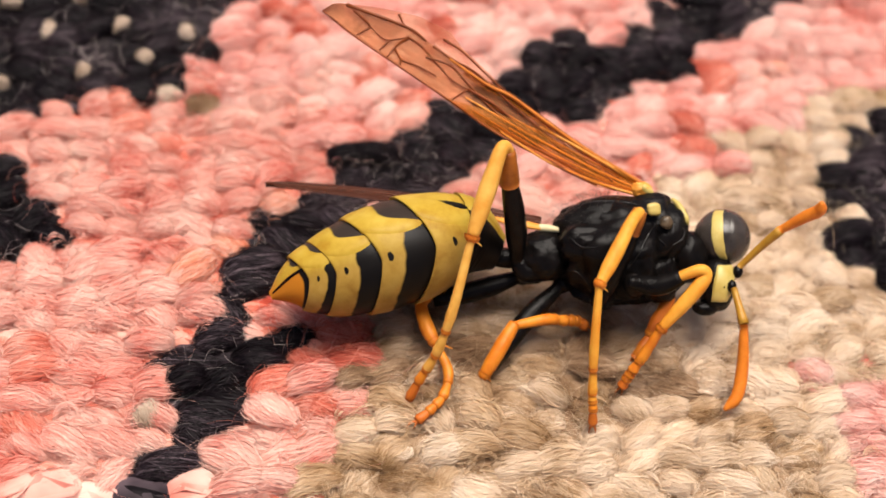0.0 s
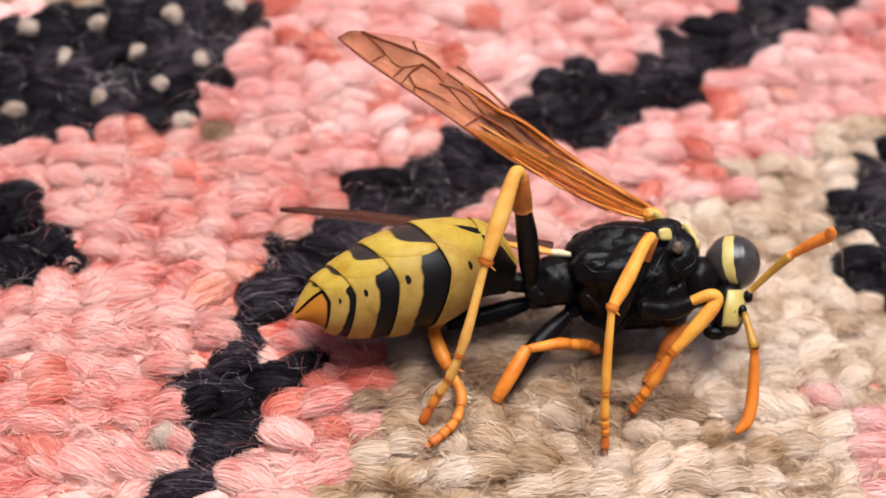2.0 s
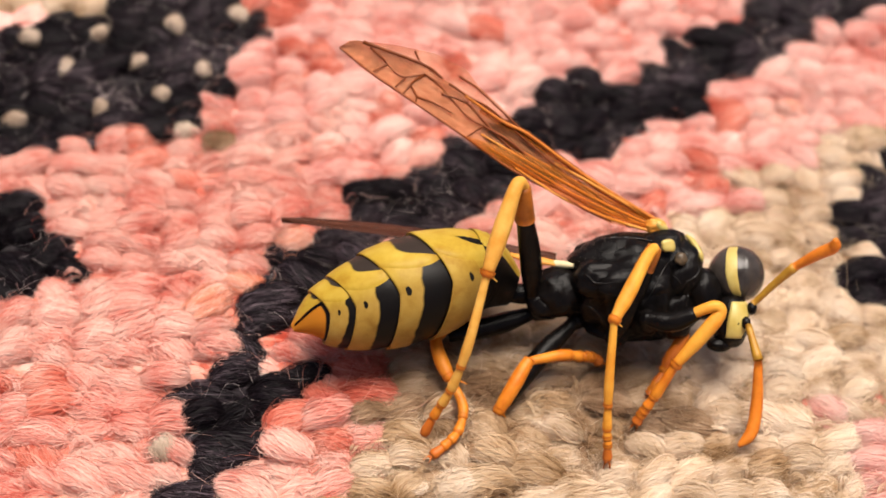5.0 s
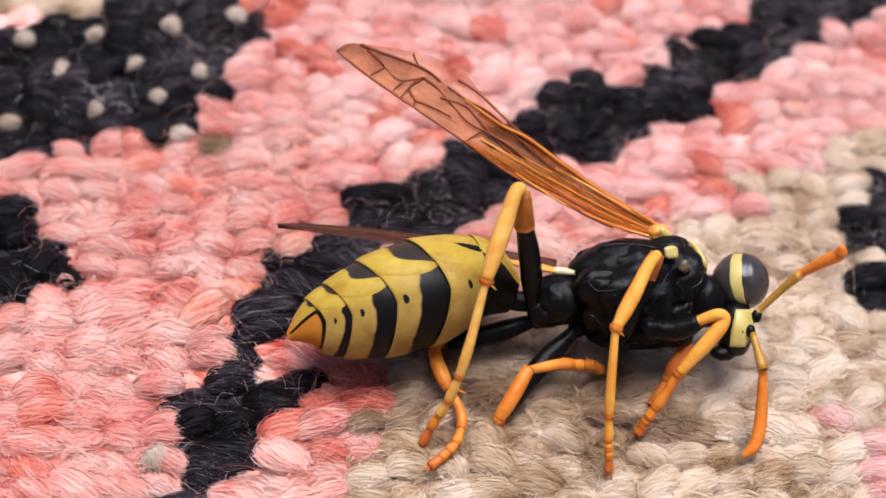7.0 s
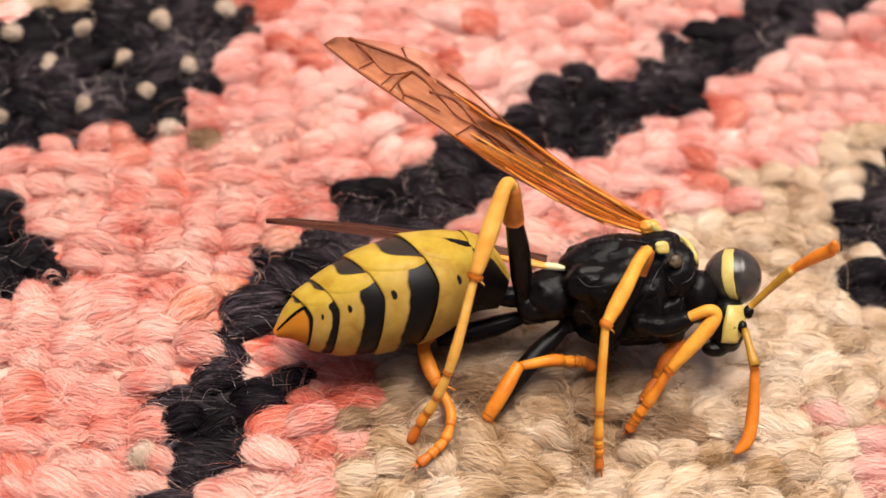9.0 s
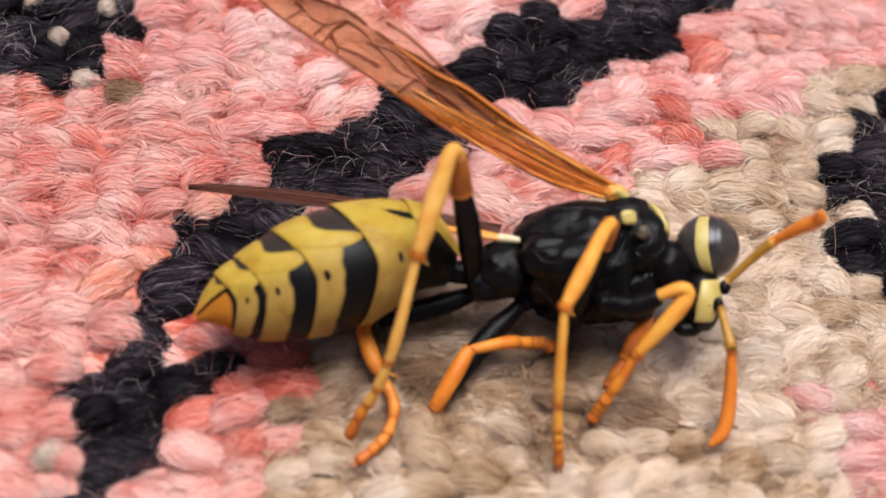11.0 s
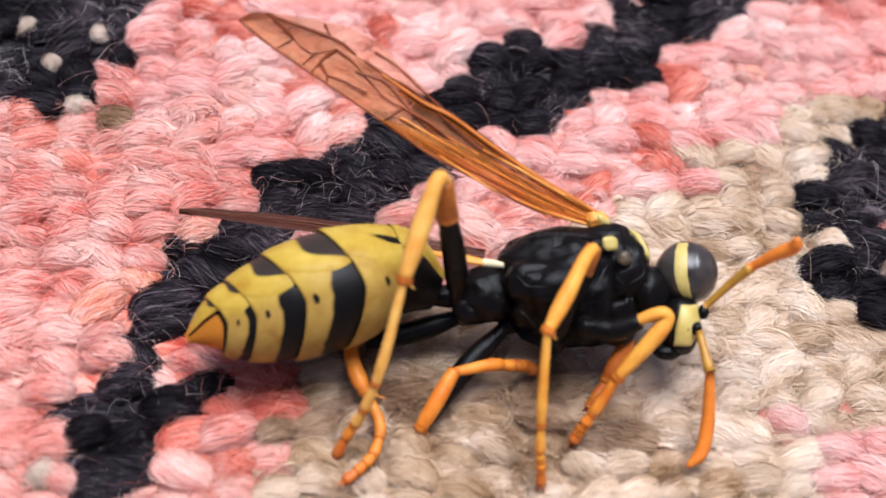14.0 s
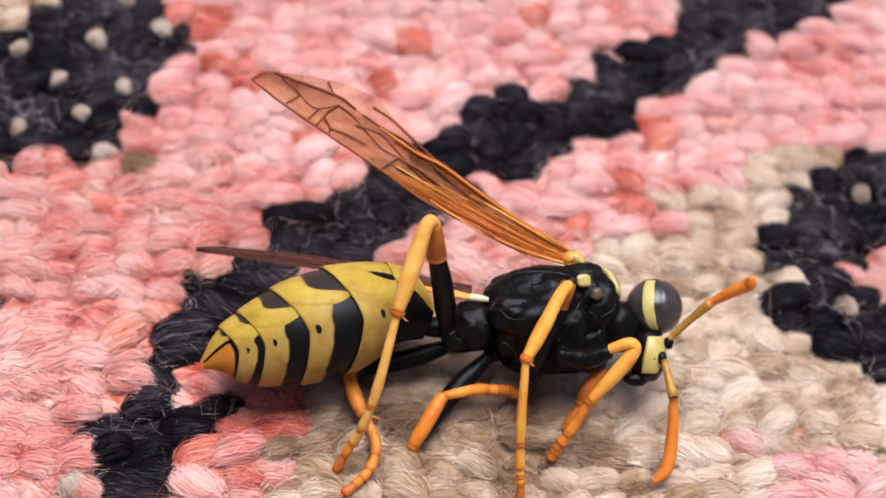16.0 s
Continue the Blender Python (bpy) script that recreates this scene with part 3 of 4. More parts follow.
# floor under the rug, out to the horizon
bm = bmesh.new()
bmesh.ops.create_grid(bm, x_segments=2, y_segments=2, size=2500)
for v in bm.verts:
    v.co.z = -4.0
m, n, l, b = material("stone_floor", (0.35, 0.33, 0.30), 0.7)
noise_floor = grain(n, l, 0.01, 6)
r = ramp(n, [(0.3, (0.26, 0.24, 0.22)), (0.7, (0.42, 0.39, 0.36))])
l.new(noise_floor.outputs["Fac"], r.inputs["Fac"])
l.new(r.outputs["Color"], b.inputs["Base Color"])
tagged(part("ground", bm, m), "plain grey stone floor under the rug", "floor", kind="structure")


# ---- the wasp ----
wasp = new("wasp")
wasp.location = Vector((-3.0, -2.5, 0.3)) * MM
wasp.empty_display_size = 0.002
tagged(wasp, "yellow and black paper wasp standing on the rug, wing raised", "wasp")

CAMWARD, UPWARD = Vector((0.0, -0.66, 0.75)), Vector((-0.12, 0.75, 0.65)).normalized()
AXIS = curve_through([(-4.1, -2.15, 2.25), (-5.11, -2.08, 2.49), (-6.3, -2.49, 2.5), (-7.62, -3.1, 2.42), (-8.92, -3.72, 2.25), (-9.88, -4.14, 2.17), (-10.65, -4.6, 1.95)], 10)
GIRTH = [0.55, 1.49, 1.76, 1.68, 1.28, 0.79, 0.12]


def along(f):
    """The abdomen's axis: place, way and half-width at f, 0 at the waist, 1 at the tip."""
    k = min(max(f, 0.0), 0.9999) * (len(AXIS) - 1)
    i = int(k)
    way = (AXIS[i + 1] - AXIS[i]).normalized()
    r = float(np.interp(f * 6, range(7), GIRTH))
    soft = float(np.mean([np.interp(min(max(f * 6 + d, 0), 6), range(7), GIRTH) for d in (-0.3, 0, 0.3)]))
    return AXIS[i].lerp(AXIS[i + 1], k - i), way, r * 0.35 + soft * 0.65 if f < 0.9 else r


def ring_frame(f):
    c, way, r = along(f)
    side = (CAMWARD - way * CAMWARD.dot(way)).normalized()
    up = side.cross(way)
    return c, way, r, side, up if up.dot(UPWARD) > 0 else -up


PATTERN = ("black_band", "grey_band", "dorsal", "tail")


def plate(number, f0, f1, deg0, deg1, grow, paint, rows=26, step=2.5, bow=0.0):
    """A curved plate of the abdomen between two angles (0 faces the side, 90 the back), with a rolled rear rim."""
    bm = bmesh.new()
    layers = [bm.verts.layers.float.new(k) for k in PATTERN]
    whole = deg1 - deg0 >= 360
    count = round((deg1 - deg0) / step)
    grid = []
    for a in range(rows + 3):
        u = min(a / rows, 1.0)
        f = f0 + (f1 - f0) * u
        c, way, r, side, up = ring_frame(f)
        size = r * (grow + (0.03 * math.sin(math.pi * u) if number < 5 else 0) - 0.035 * (1 - u) + (0.0 if number == 5 else 0.045 * u))
        if a > rows and number < 5:
            size, c = size * (1 - 0.035 * (a - rows)), c - way * 0.03 * (a - rows)
        low_back = float(np.interp(f, (0.0, 0.2, 0.42, 0.7, 0.85, 1.0), (0.0, 0.03, 0.09, 0.13, 0.09, 0.0)))
        line = []
        for s in range(count + (0 if whole else 1)):
            deg = deg0 + (deg1 - deg0) * s / count
            edge = 1.0
            if not whole:
                slip = bow * (4 * u * (1 - u) - 0.5)
                near = min(deg - deg0, deg1 - deg) / 9
                edge = 1 - 0.03 * max(0.0, 1 - near) ** 2
                if s < count / 2:
                    deg -= slip * max(0.0, 1 - (deg - deg0) / 60)
            phi = math.radians(deg)
            v = bm.verts.new(c + (side * math.cos(phi) + up * math.sin(phi) * (1 - low_back * max(0.0, math.sin(phi)) - 0.09 * max(0.0, -math.sin(phi)))) * size * edge + way * (r * (0.36 * max(0.0, math.sin(phi)) ** 1.5 + 0.36 * max(0.0, -math.sin(phi)) ** 1.2) * (1 - u if number == 5 else 1) * min(1.0, f * 4)))
            for layer, value in zip(layers, paint(u, deg)):
                v[layer] = value
            line.append(v)
        grid.append(line)
    for p, q in zip(grid, grid[1:]):
        for s in range(count):
            k = (s + 1) % len(p)
            bm.faces.new((p[s], q[s], q[k], p[k]))
    bmesh.ops.recalc_face_normals(bm, faces=bm.faces)
    return bm


def build_ring(number, f0, f1, black):
    """One abdomen segment: the lower plate all round, the back plate over it."""
    def wave(deg, k):
        return 0.05 * noise.noise(Vector((deg * 0.035, number * 3.1 + k, 0))) + 0.025 * noise.noise(Vector((deg * 0.12, number * 1.7 + k, 4)))

    def lower(u, deg):
        band = (black + wave(deg, 0) - u) * 1.7 - max(0.0, (deg - 10) / 60 if 0 < number < 5 else 0)
        spot = 0.3 * (1 - math.hypot((u - (0, 0.62, 0.86, 0.78, 0.72)[number]) / 0.042, (deg - 3 + number * 1.0) / 5.2)) if number in (1, 2, 3, 4) else -1
        if number == 0:
            band = 1 if deg < 42 else -0.2
        if number == 5:
            band = 0.3 * (1 - abs(u - 0.10) / 0.14)
        # the bright back yellow dims down the flank, shade included
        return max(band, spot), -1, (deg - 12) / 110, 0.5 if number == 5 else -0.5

    def upper(u, deg):
        dark = (black * 0.86 + wave(deg, 5) - u - 0.0012 * (deg - 60) - 0.60 * math.exp(-(((deg - 24) / 12) ** 2)) + 0.05 * math.exp(-(((deg - 55) / 14) ** 2))) * 1.7
        ink = -1
        if number == 1:
            ink = 0.35 * (1 - math.hypot((u - 0.42 - 0.010 * (deg - 62)) / 0.15, (deg - 60 + 12 * math.sin(u * 5)) / 6.0))
            dark = -1
        if number == 0:
            dark = -1
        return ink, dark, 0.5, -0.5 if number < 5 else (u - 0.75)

    name = ("black abdomen base with a pale yellow rim", "yellow abdomen ring with black spots and mark", "yellow ring with a broad black band",
            "yellow ring with a black band", "narrow yellow ring with a black band", "orange-yellow abdomen tip")[number]
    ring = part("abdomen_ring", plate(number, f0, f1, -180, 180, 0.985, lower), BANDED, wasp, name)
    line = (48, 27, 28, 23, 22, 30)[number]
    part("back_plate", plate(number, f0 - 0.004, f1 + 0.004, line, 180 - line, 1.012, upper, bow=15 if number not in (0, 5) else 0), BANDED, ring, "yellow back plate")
    if number == 5:
        rim = []
        for k in range(13):
            u = 0.12 + 0.8 * k / 12
            c, way, r, side, up = ring_frame(f0 + (f1 - f0) * u)
            phi = math.radians(line - 3 - 8 * u)
            rim.append(c + (side * math.cos(phi) + up * math.sin(phi)) * r * 1.0)
        part("tip_seam", tube(bmesh.new(), rim, (0.05, 0.045, 0.03), 6), JET, ring)
    return ring


RINGS = [(0.0, 0.17, 0.4), (0.135, 0.345, 0.28), (0.31, 0.525, 0.65), (0.49, 0.68, 0.55), (0.645, 0.80, 0.45), (0.765, 1.0, 0.26)]
rings = [build_ring(k, *row) for k, row in enumerate(RINGS)]

# ---- thorax and head ----
fwd, left, top = Vector((0.99, 0.12, 0.03)), Vector((-0.12, 0.99, 0.0)), Vector((-0.03, 0.0, 1.0))
part("mesothorax", lump((-0.75, -1.55, 2.35), (fwd * 1.75, left * 1.35, top * 1.50), 2.2, 0.2, 3), JET, wasp, "glossy black thorax")
part("back_shield", lump((-0.75, -1.05, 2.72), (fwd * 1.80, (0.1, 0.98, 0.36), (-0.1, -0.36, 1.06)), 2.0, 0.05, 13), JET, wasp, "domed black back shield with fine hairs")
part("side_plate", lump((-1.45, -1.95, 2.95), (fwd * 0.95, CAMWARD * 0.75, UPWARD * 0.62), 2.4, 0.12, 23), JET, wasp, "black side plate")
part("side_plate", lump((0.0, -2.05, 2.35), (fwd * 0.85, CAMWARD * 0.85, UPWARD * 1.0), 2.4, 0.15, 31), JET, wasp, "black side plate")
part("side_plate", lump((0.85, -2.0, 2.0), (fwd * 0.75, CAMWARD * 0.75, UPWARD * 0.85), 2.3, 0.15, 37), JET, wasp, "black side plate")
part("front_shield", lump((0.30, -0.80, 3.00), (fwd * 0.95, (0.0, 0.80, 0.30), (0.0, -0.30, 0.86)), 2.3, 0.12, 27), JET, wasp, "black front of the back shield")
part("collar", lump((0.95, -1.05, 2.75), (fwd * 0.72, (0.0, 0.95, 0.3), (0.0, -0.3, 0.92)), 2.3, 0.10, 5), JET, wasp, "black collar behind the head")
part("rear_thorax", lump((-2.72, -2.05, 2.25), (fwd * 0.85, left * 0.80, top * 0.75), 2.1, 0.10, 8), JET, wasp, "black rear of the thorax")
part("waist", lump((-3.85, -2.2, 2.1), (fwd * 0.60, left * 0.32, top * 0.32), 2.0, 0.1, 2, 4), JET, wasp, "narrow black waist")
part("belly", lump((-0.3, -1.75, 1.35), (fwd * 1.6, left * 0.95, top * 0.65), 2.2, 0.2, 41), JET, wasp, "black underside")
part("tegula", lump((0.36, -1.27, 4.12), ((0.22, 0.03, -0.02), CAMWARD * 0.10, UPWARD * 0.19), 3.0, 0.2, 3, 3), LEMON, wasp, "pale yellow plate at the wing root")
part("yellow_mark", lump((0.22, -0.2, 3.78), ((0.2, 0.0, -0.08), CAMWARD * 0.1, UPWARD * 0.13), 2.4, 0.2, 9, 3), LEMON, wasp, "yellow mark beside the wing root")
part("shoulder_bump", lump((0.80, -1.50, 3.85), ((0.20, 0.03, 0.0), CAMWARD * 0.14, UPWARD * 0.2), 2.0, 0.1, 12, 4), chitin("brown_bump", (0.02, 0.014, 0.008), (0.15, 0.10, 0.055), 0.35, 2.0), wasp, "brown bump on the shoulder")
limb("collar_line", [(1.00, -0.30, 3.62), (1.22, -0.55, 3.62), (1.45, -0.92, 3.50), (1.55, -1.05, 3.36)], (0.05, 0.10, 0.11, 0.04), LEMON, wasp, "yellow line on the collar")
limb("wing_root", [(-2.35, -1.62, 3.05), (-2.65, -1.55, 2.98), (-2.95, -1.5, 2.9)], (0.07, 0.12, 0.12), CREAM, wasp, "pale root of the folded wing")
limb("wing_stem", [(-2.9, -1.5, 2.92), (-3.4, -1.5, 2.97), (-3.95, -1.5, 3.0), (-4.5, -1.35, 2.95)], (0.13, 0.17, 0.15, 0.06), RIM, wasp, "orange stem of the folded wing", flat=0.6)


GLOSS = chitin("glossy_seam", (0.004, 0.0035, 0.003), (0.010, 0.008, 0.007), 0.25, 2.0, 0.0, 0.3, 0.3)
for line in ([(-2.31, -1.74, 3.16), (-2.0, -2.32, 3.51), (-1.72, -2.52, 3.45), (-1.41, -2.58, 3.53), (-1.14, -2.56, 3.64)], [(0.65, -1.80, 3.39), (0.83, -1.92, 3.32), (1.21, -1.98, 2.8), (1.15, -2.5, 2.9)],
             [(1.11, -1.32, 3.68), (1.41, -1.42, 3.49), (1.37, -1.66, 3.36), (1.06, -1.89, 3.27)], [(-1.55, -2.74, 2.25), (-1.42, -2.7, 2.7), (-1.3, -2.82, 3.25), (-1.15, -2.69, 3.52)],
             [(-1.2, -0.72, 3.80), (-1.15, -1.24, 3.82), (-1.19, -1.57, 3.70)], [(-0.16, -2.74, 2.94), (0.09, -2.38, 3.36), (0.31, -1.78, 3.52), (0.50, -1.5, 3.75)],
             [(-2.0, -2.75, 2.55), (-1.7, -2.95, 2.75), (-1.3, -3.0, 2.3), (-1.35, -2.95, 1.9)], [(0.35, -2.35, 3.55), (0.5, -2.75, 3.05), (0.45, -3.0, 2.5), (0.55, -3.0, 1.9)],
             [(-2.2, -1.2, 3.3), (-1.5, -0.95, 3.72), (-0.6, -0.9, 3.85), (0.2, -0.95, 3.85)]):
    limb("suture", line, (0.010, 0.028, 0.028, 0.010), GLOSS, wasp, "raised black seam", 6, 6)


def shell_patch(center, axes, az, lat, lift, rows=24):
    """A patch of a rounded body between azimuths (functions of height) and heights, in degrees, a little proud of it."""
    bm = bmesh.new()
    x, y, z = (Vector(a) for a in axes)
    grid = []
    for a in range(rows + 1):
        h = radians(lat[0] + (lat[1] - lat[0]) * a / rows)
        k = a / rows
        lo, hi = np.interp(k, np.linspace(0, 1, len(az[0])), az[0]), np.interp(k, np.linspace(0, 1, len(az[1])), az[1])
        line = []
        for c in range(rows + 1):
            w = radians(lo + (hi - lo) * c / rows)
            rim = min(c, rows - c, a, rows - a) / 3
            up = lift if rim >= 1 else 0.97 + (lift - 0.97) * math.sin(rim * math.pi / 2)
            line.append(bm.verts.new(Vector(center) + (x * math.sin(w) * math.cos(h) + y * math.cos(w) * math.cos(h) + z * math.sin(h)) * up))
        grid.append(line)
    for p, q in zip(grid, grid[1:]):
        for c in range(rows):
            bm.faces.new((p[c], p[c + 1], q[c + 1], q[c]))
    bmesh.ops.recalc_face_normals(bm, faces=bm.faces)
    return bm


RIGHT = Vector((0.99, 0.10, 0.07))
CROWN, CROWN_AXES = (2.72, -0.83, 2.70), (RIGHT * 0.86, CAMWARD * 0.86, UPWARD * 0.88)
CHIN, CHIN_AXES = (2.68, -2.12, 2.02), (RIGHT * 0.58, CAMWARD * 0.70, UPWARD * 0.86)
head = part("head", lump(CROWN, CROWN_AXES, 2.0, 0.03, 4), EYE, wasp, "round head, dark grey behind")
part("compound_eye", shell_patch(CROWN, CROWN_AXES, ((12, 5, 4, 8, 14), (60, 120, 130, 120, 60)), (-62, 78), 1.035), EYE, head, "dark grey glossy compound eye")
part("face_band", shell_patch(CROWN, CROWN_AXES, ((-6, -25, -31, -34, -44, -74), (14, 1, -4, -4, -2, 18)), (-58, 84), 1.025), LEMON, head, "pale yellow band beside the eye")
jaw = part("lower_face", lump(CHIN, CHIN_AXES, 2.2, 0.05, 14), JET, wasp, "black lower face")
part("face_shield", shell_patch(CHIN, CHIN_AXES, ((-36, -28, -20, -16, -12), (30, 44, 56, 66, 80)), (-42, 46), 1.09), LEMON, jaw, "pale yellow face shield with a dark speck")
part("jaw", lump((2.42, -2.75, 1.55), (RIGHT * 0.40, CAMWARD * 0.35, UPWARD * 0.24), 2.1, 0.1, 17, 4), JET, jaw, "dark jaw")
part("speck", lump((2.80, -2.64, 2.52), (RIGHT * 0.06, CAMWARD * 0.03, UPWARD * 0.05), 2.0, 0.2, 1, 2), JET, jaw)
part("neck", lump((1.72, -1.45, 2.35), (fwd * 0.62, left * 0.8, top * 0.85), 2.0, 0.1, 19, 4), JET, wasp)
part("antenna_socket", lump((3.22, -2.05, 2.62), (RIGHT * 0.16, CAMWARD * 0.16, UPWARD * 0.2), 2.0, 0.1, 19, 3), JET, wasp)
part("antenna_socket", lump((3.05, -2.6, 2.55), (RIGHT * 0.14, CAMWARD * 0.14, UPWARD * 0.2), 2.0, 0.1, 19, 3), JET, wasp)


# ---- legs ----
def leg(name, label, coxa, femur, tibia, tarsus, mats, radii, knee=None, flare=1.22):
    base = limb(name, coxa, (radii[0] * 1.0, radii[0] * 1.3, radii[0] * 0.9), JET, wasp, label)
    limb("femur", femur, (radii[0] * 0.7, radii[0] * 1.1, radii[0] * 1.1, radii[0] * 0.8), mats[0], base, "black thigh")
    if knee:
        limb("knee", knee, (radii[0] * 1.04, radii[0] * 0.90, radii[0] * 0.74), KNEE, base, "rusty brown knee", 4)
    shin = curve_through(tibia, 8)
    part("tibia", tube(bmesh.new(), shin, (radii[1] * 0.8, radii[1] * 0.92, radii[1] * 1.0, radii[1] * 1.08, radii[1] * flare, radii[1] * flare * 0.97, radii[1] * 0.8), 14), mats[1], base)
    way = (shin[-1] - shin[-3]).normalized()
    part("joint", tube(bmesh.new(), [shin[-1] + way * d for d in (-0.10, -0.04, 0.03, 0.1)], (radii[1] * flare * 0.90, radii[1] * flare * 0.89, radii[1] * flare * 0.8, radii[1] * 0.66), 14), LEG_RUST, base)
    limb("spur", [shin[-1], shin[-1] + way * 0.16 + Vector((0.18, 0.08, 0.03)), shin[-1] + way * 0.34 + Vector((0.39, 0.15, 0.03))], (0.06, 0.04, 0.01), mats[1], base, steps=3, sides=6)
    line = curve_through(tarsus, 12)
    cuts = [0, 0.38, 0.54, 0.66, 0.79, 1.0]
    tints = (mats[2], mats[2], mats[2], LEG_ORANGE, LEG_RED)
    for k, (a, b) in enumerate(zip(cuts, cuts[1:])):
        some = line[round(a * (len(line) - 1)) : round(b * (len(line) - 1)) + 1]
        part("tarsus", tube(bmesh.new(), some, (radii[2] * 0.78, radii[2] * 0.90, radii[2] * 0.98, radii[2] * 1.09, radii[2] * 0.85), 12), tints[k], base)
        if k < 4:
            tip = some[-1] - some[-2]
            part("joint", tube(bmesh.new(), [some[-1] - tip.normalized() * d for d in (0.15, 0.10, 0.04, -0.02)], (radii[2] * 0.98, radii[2] * 1.05, radii[2] * 1.03, radii[2] * 0.78), 12), LEG_RUST, base)
    end, way = line[-1], (line[-1] - line[-4]).normalized()
    for tilt in (0.08, -0.08):
        limb("claw", [end, end + way * 0.14 + Vector((tilt, 0, 0)), end + way * 0.24 + Vector((tilt * 1.3, -0.03, -0.1))], (0.05, 0.035, 0.01), LEG_RED, base, steps=3, sides=6)
    return base


leg("hind_leg", "long black and yellow hind leg with a raised knee", [(-2.85, -2.5, 2.0), (-3.2, -2.6, 2.1), (-3.5, -2.5, 2.4)], [(-3.5, -2.5, 2.4), (-3.75, -2.35, 4.0), (-4.15, -2.05, 5.6)],
    [(-4.26, -1.82, 6.50), (-4.48, -2.02, 6.72), (-4.72, -2.85, 6.0), (-5.02, -4.0, 4.95)], [(-5.02, -4.0, 4.95), (-5.3, -5.3, 3.2), (-5.6, -5.9, 1.9), (-6.0, -6.2, 0.85), (-6.27, -6.5, 0.15)], (JET, PALE_LEG, PALE_LEG), (0.30, 0.21, 0.15),
    [(-4.10, -2.08, 5.35), (-4.20, -1.98, 6.0), (-4.28, -1.86, 6.5)], 1.28)
leg("hind_leg", "orange hind leg reaching under the abdomen", [(-2.5, -2.2, 1.9), (-2.9, -2.3, 1.75), (-3.4, -2.4, 1.5)], [(-3.4, -2.4, 1.5), (-4.6, -2.75, 1.05), (-5.9, -3.1, 0.8)],
    [(-6.05, -3.1, 0.95), (-6.25, -3.6, 1.05), (-6.0, -4.3, 0.95), (-5.70, -4.8, 0.85)], [(-5.7, -4.8, 0.85), (-5.2, -5.6, 0.6), (-5.25, -6.4, 0.45), (-5.6, -6.95, 0.35), (-5.95, -7.3, 0.25)], (JET, LEG_ORANGE, LEG_ORANGE), (0.30, 0.19, 0.155))
leg("middle_leg", "yellow middle leg planted upright on the rug", [(-0.6, -2.6, 1.6), (-0.8, -3.0, 1.7), (-0.9, -3.3, 1.9)], [(-0.9, -3.3, 1.9), (-0.6, -2.9, 3.2), (-0.25, -2.15, 4.3)],
    [(-0.12, -1.95, 4.72), (-0.38, -2.45, 4.75), (-0.75, -3.4, 4.45), (-1.17, -4.4, 4.05)], [(-1.17, -4.4, 4.05), (-1.05, -5.5, 2.5), (-0.9, -6.2, 1.3), (-0.8, -6.5, 0.8), (-0.73, -6.7, 0.3)], (JET, LEG_YELLOW, LEG_YELLOW), (0.30, 0.19, 0.142),
    [(-0.35, -2.3, 4.1), (-0.2, -2.05, 4.5), (-0.12, -1.9, 4.7)])
leg("middle_leg", "black and orange middle leg under the thorax", [(-1.6, -1.9, 1.3), (-1.9, -2.2, 1.35), (-2.1, -2.5, 1.4)], [(-2.1, -2.5, 1.4), (-3.0, -3.62, 1.0), (-3.9, -5.1, 0.42)],
    [(-3.35, -4.0, 1.25), (-3.55, -4.4, 1.05), (-3.8, -4.9, 0.75), (-4.1, -5.4, 0.3)], [(-3.35, -4.05, 1.2), (-2.4, -3.6, 1.1), (-1.8, -3.35, 0.85), (-1.4, -3.2, 0.7), (-1.1, -3.15, 0.45)], (JET, LEG_ORANGE, LEG_ORANGE), (0.28, 0.22, 0.175), None, 1.05)
leg("front_leg", "black and yellow front leg", [(0.35, -2.3, 1.7), (0.1, -2.8, 2.3), (-0.05, -3.15, 2.9)], [(-0.1, -3.2, 2.9), (0.7, -3.3, 3.0), (1.35, -3.2, 3.4)],
    [(1.25, -3.2, 3.38), (1.85, -3.05, 3.66), (2.05, -3.15, 3.5), (1.7, -3.6, 3.1), (0.95, -4.3, 2.2)], [(0.95, -4.3, 2.2), (0.6, -4.7, 1.4), (0.35, -4.95, 0.9), (0.2, -5.1, 0.6), (0.1, -5.2, 0.3)], (JET, LEG_YELLOW, LEG_ORANGE), (0.28, 0.19, 0.165))
leg("front_leg", "rusty front leg in the shade of the head", [(0.7, -1.9, 1.2), (0.9, -2.0, 1.2), (1.0, -2.1, 1.2)], [(1.0, -2.1, 1.2), (1.2, -2.2, 1.3), (1.35, -2.4, 1.5)],
    [(1.35, -2.4, 1.5), (1.25, -2.7, 1.3), (1.1, -3.0, 1.0), (0.9, -3.4, 0.7)], [(0.9, -3.4, 0.7), (0.7, -3.7, 0.5), (0.6, -3.9, 0.4), (0.55, -3.95, 0.35), (0.5, -4.0, 0.25)], (JET, LEG_RED, LEG_RED), (0.2, 0.22, 0.17))

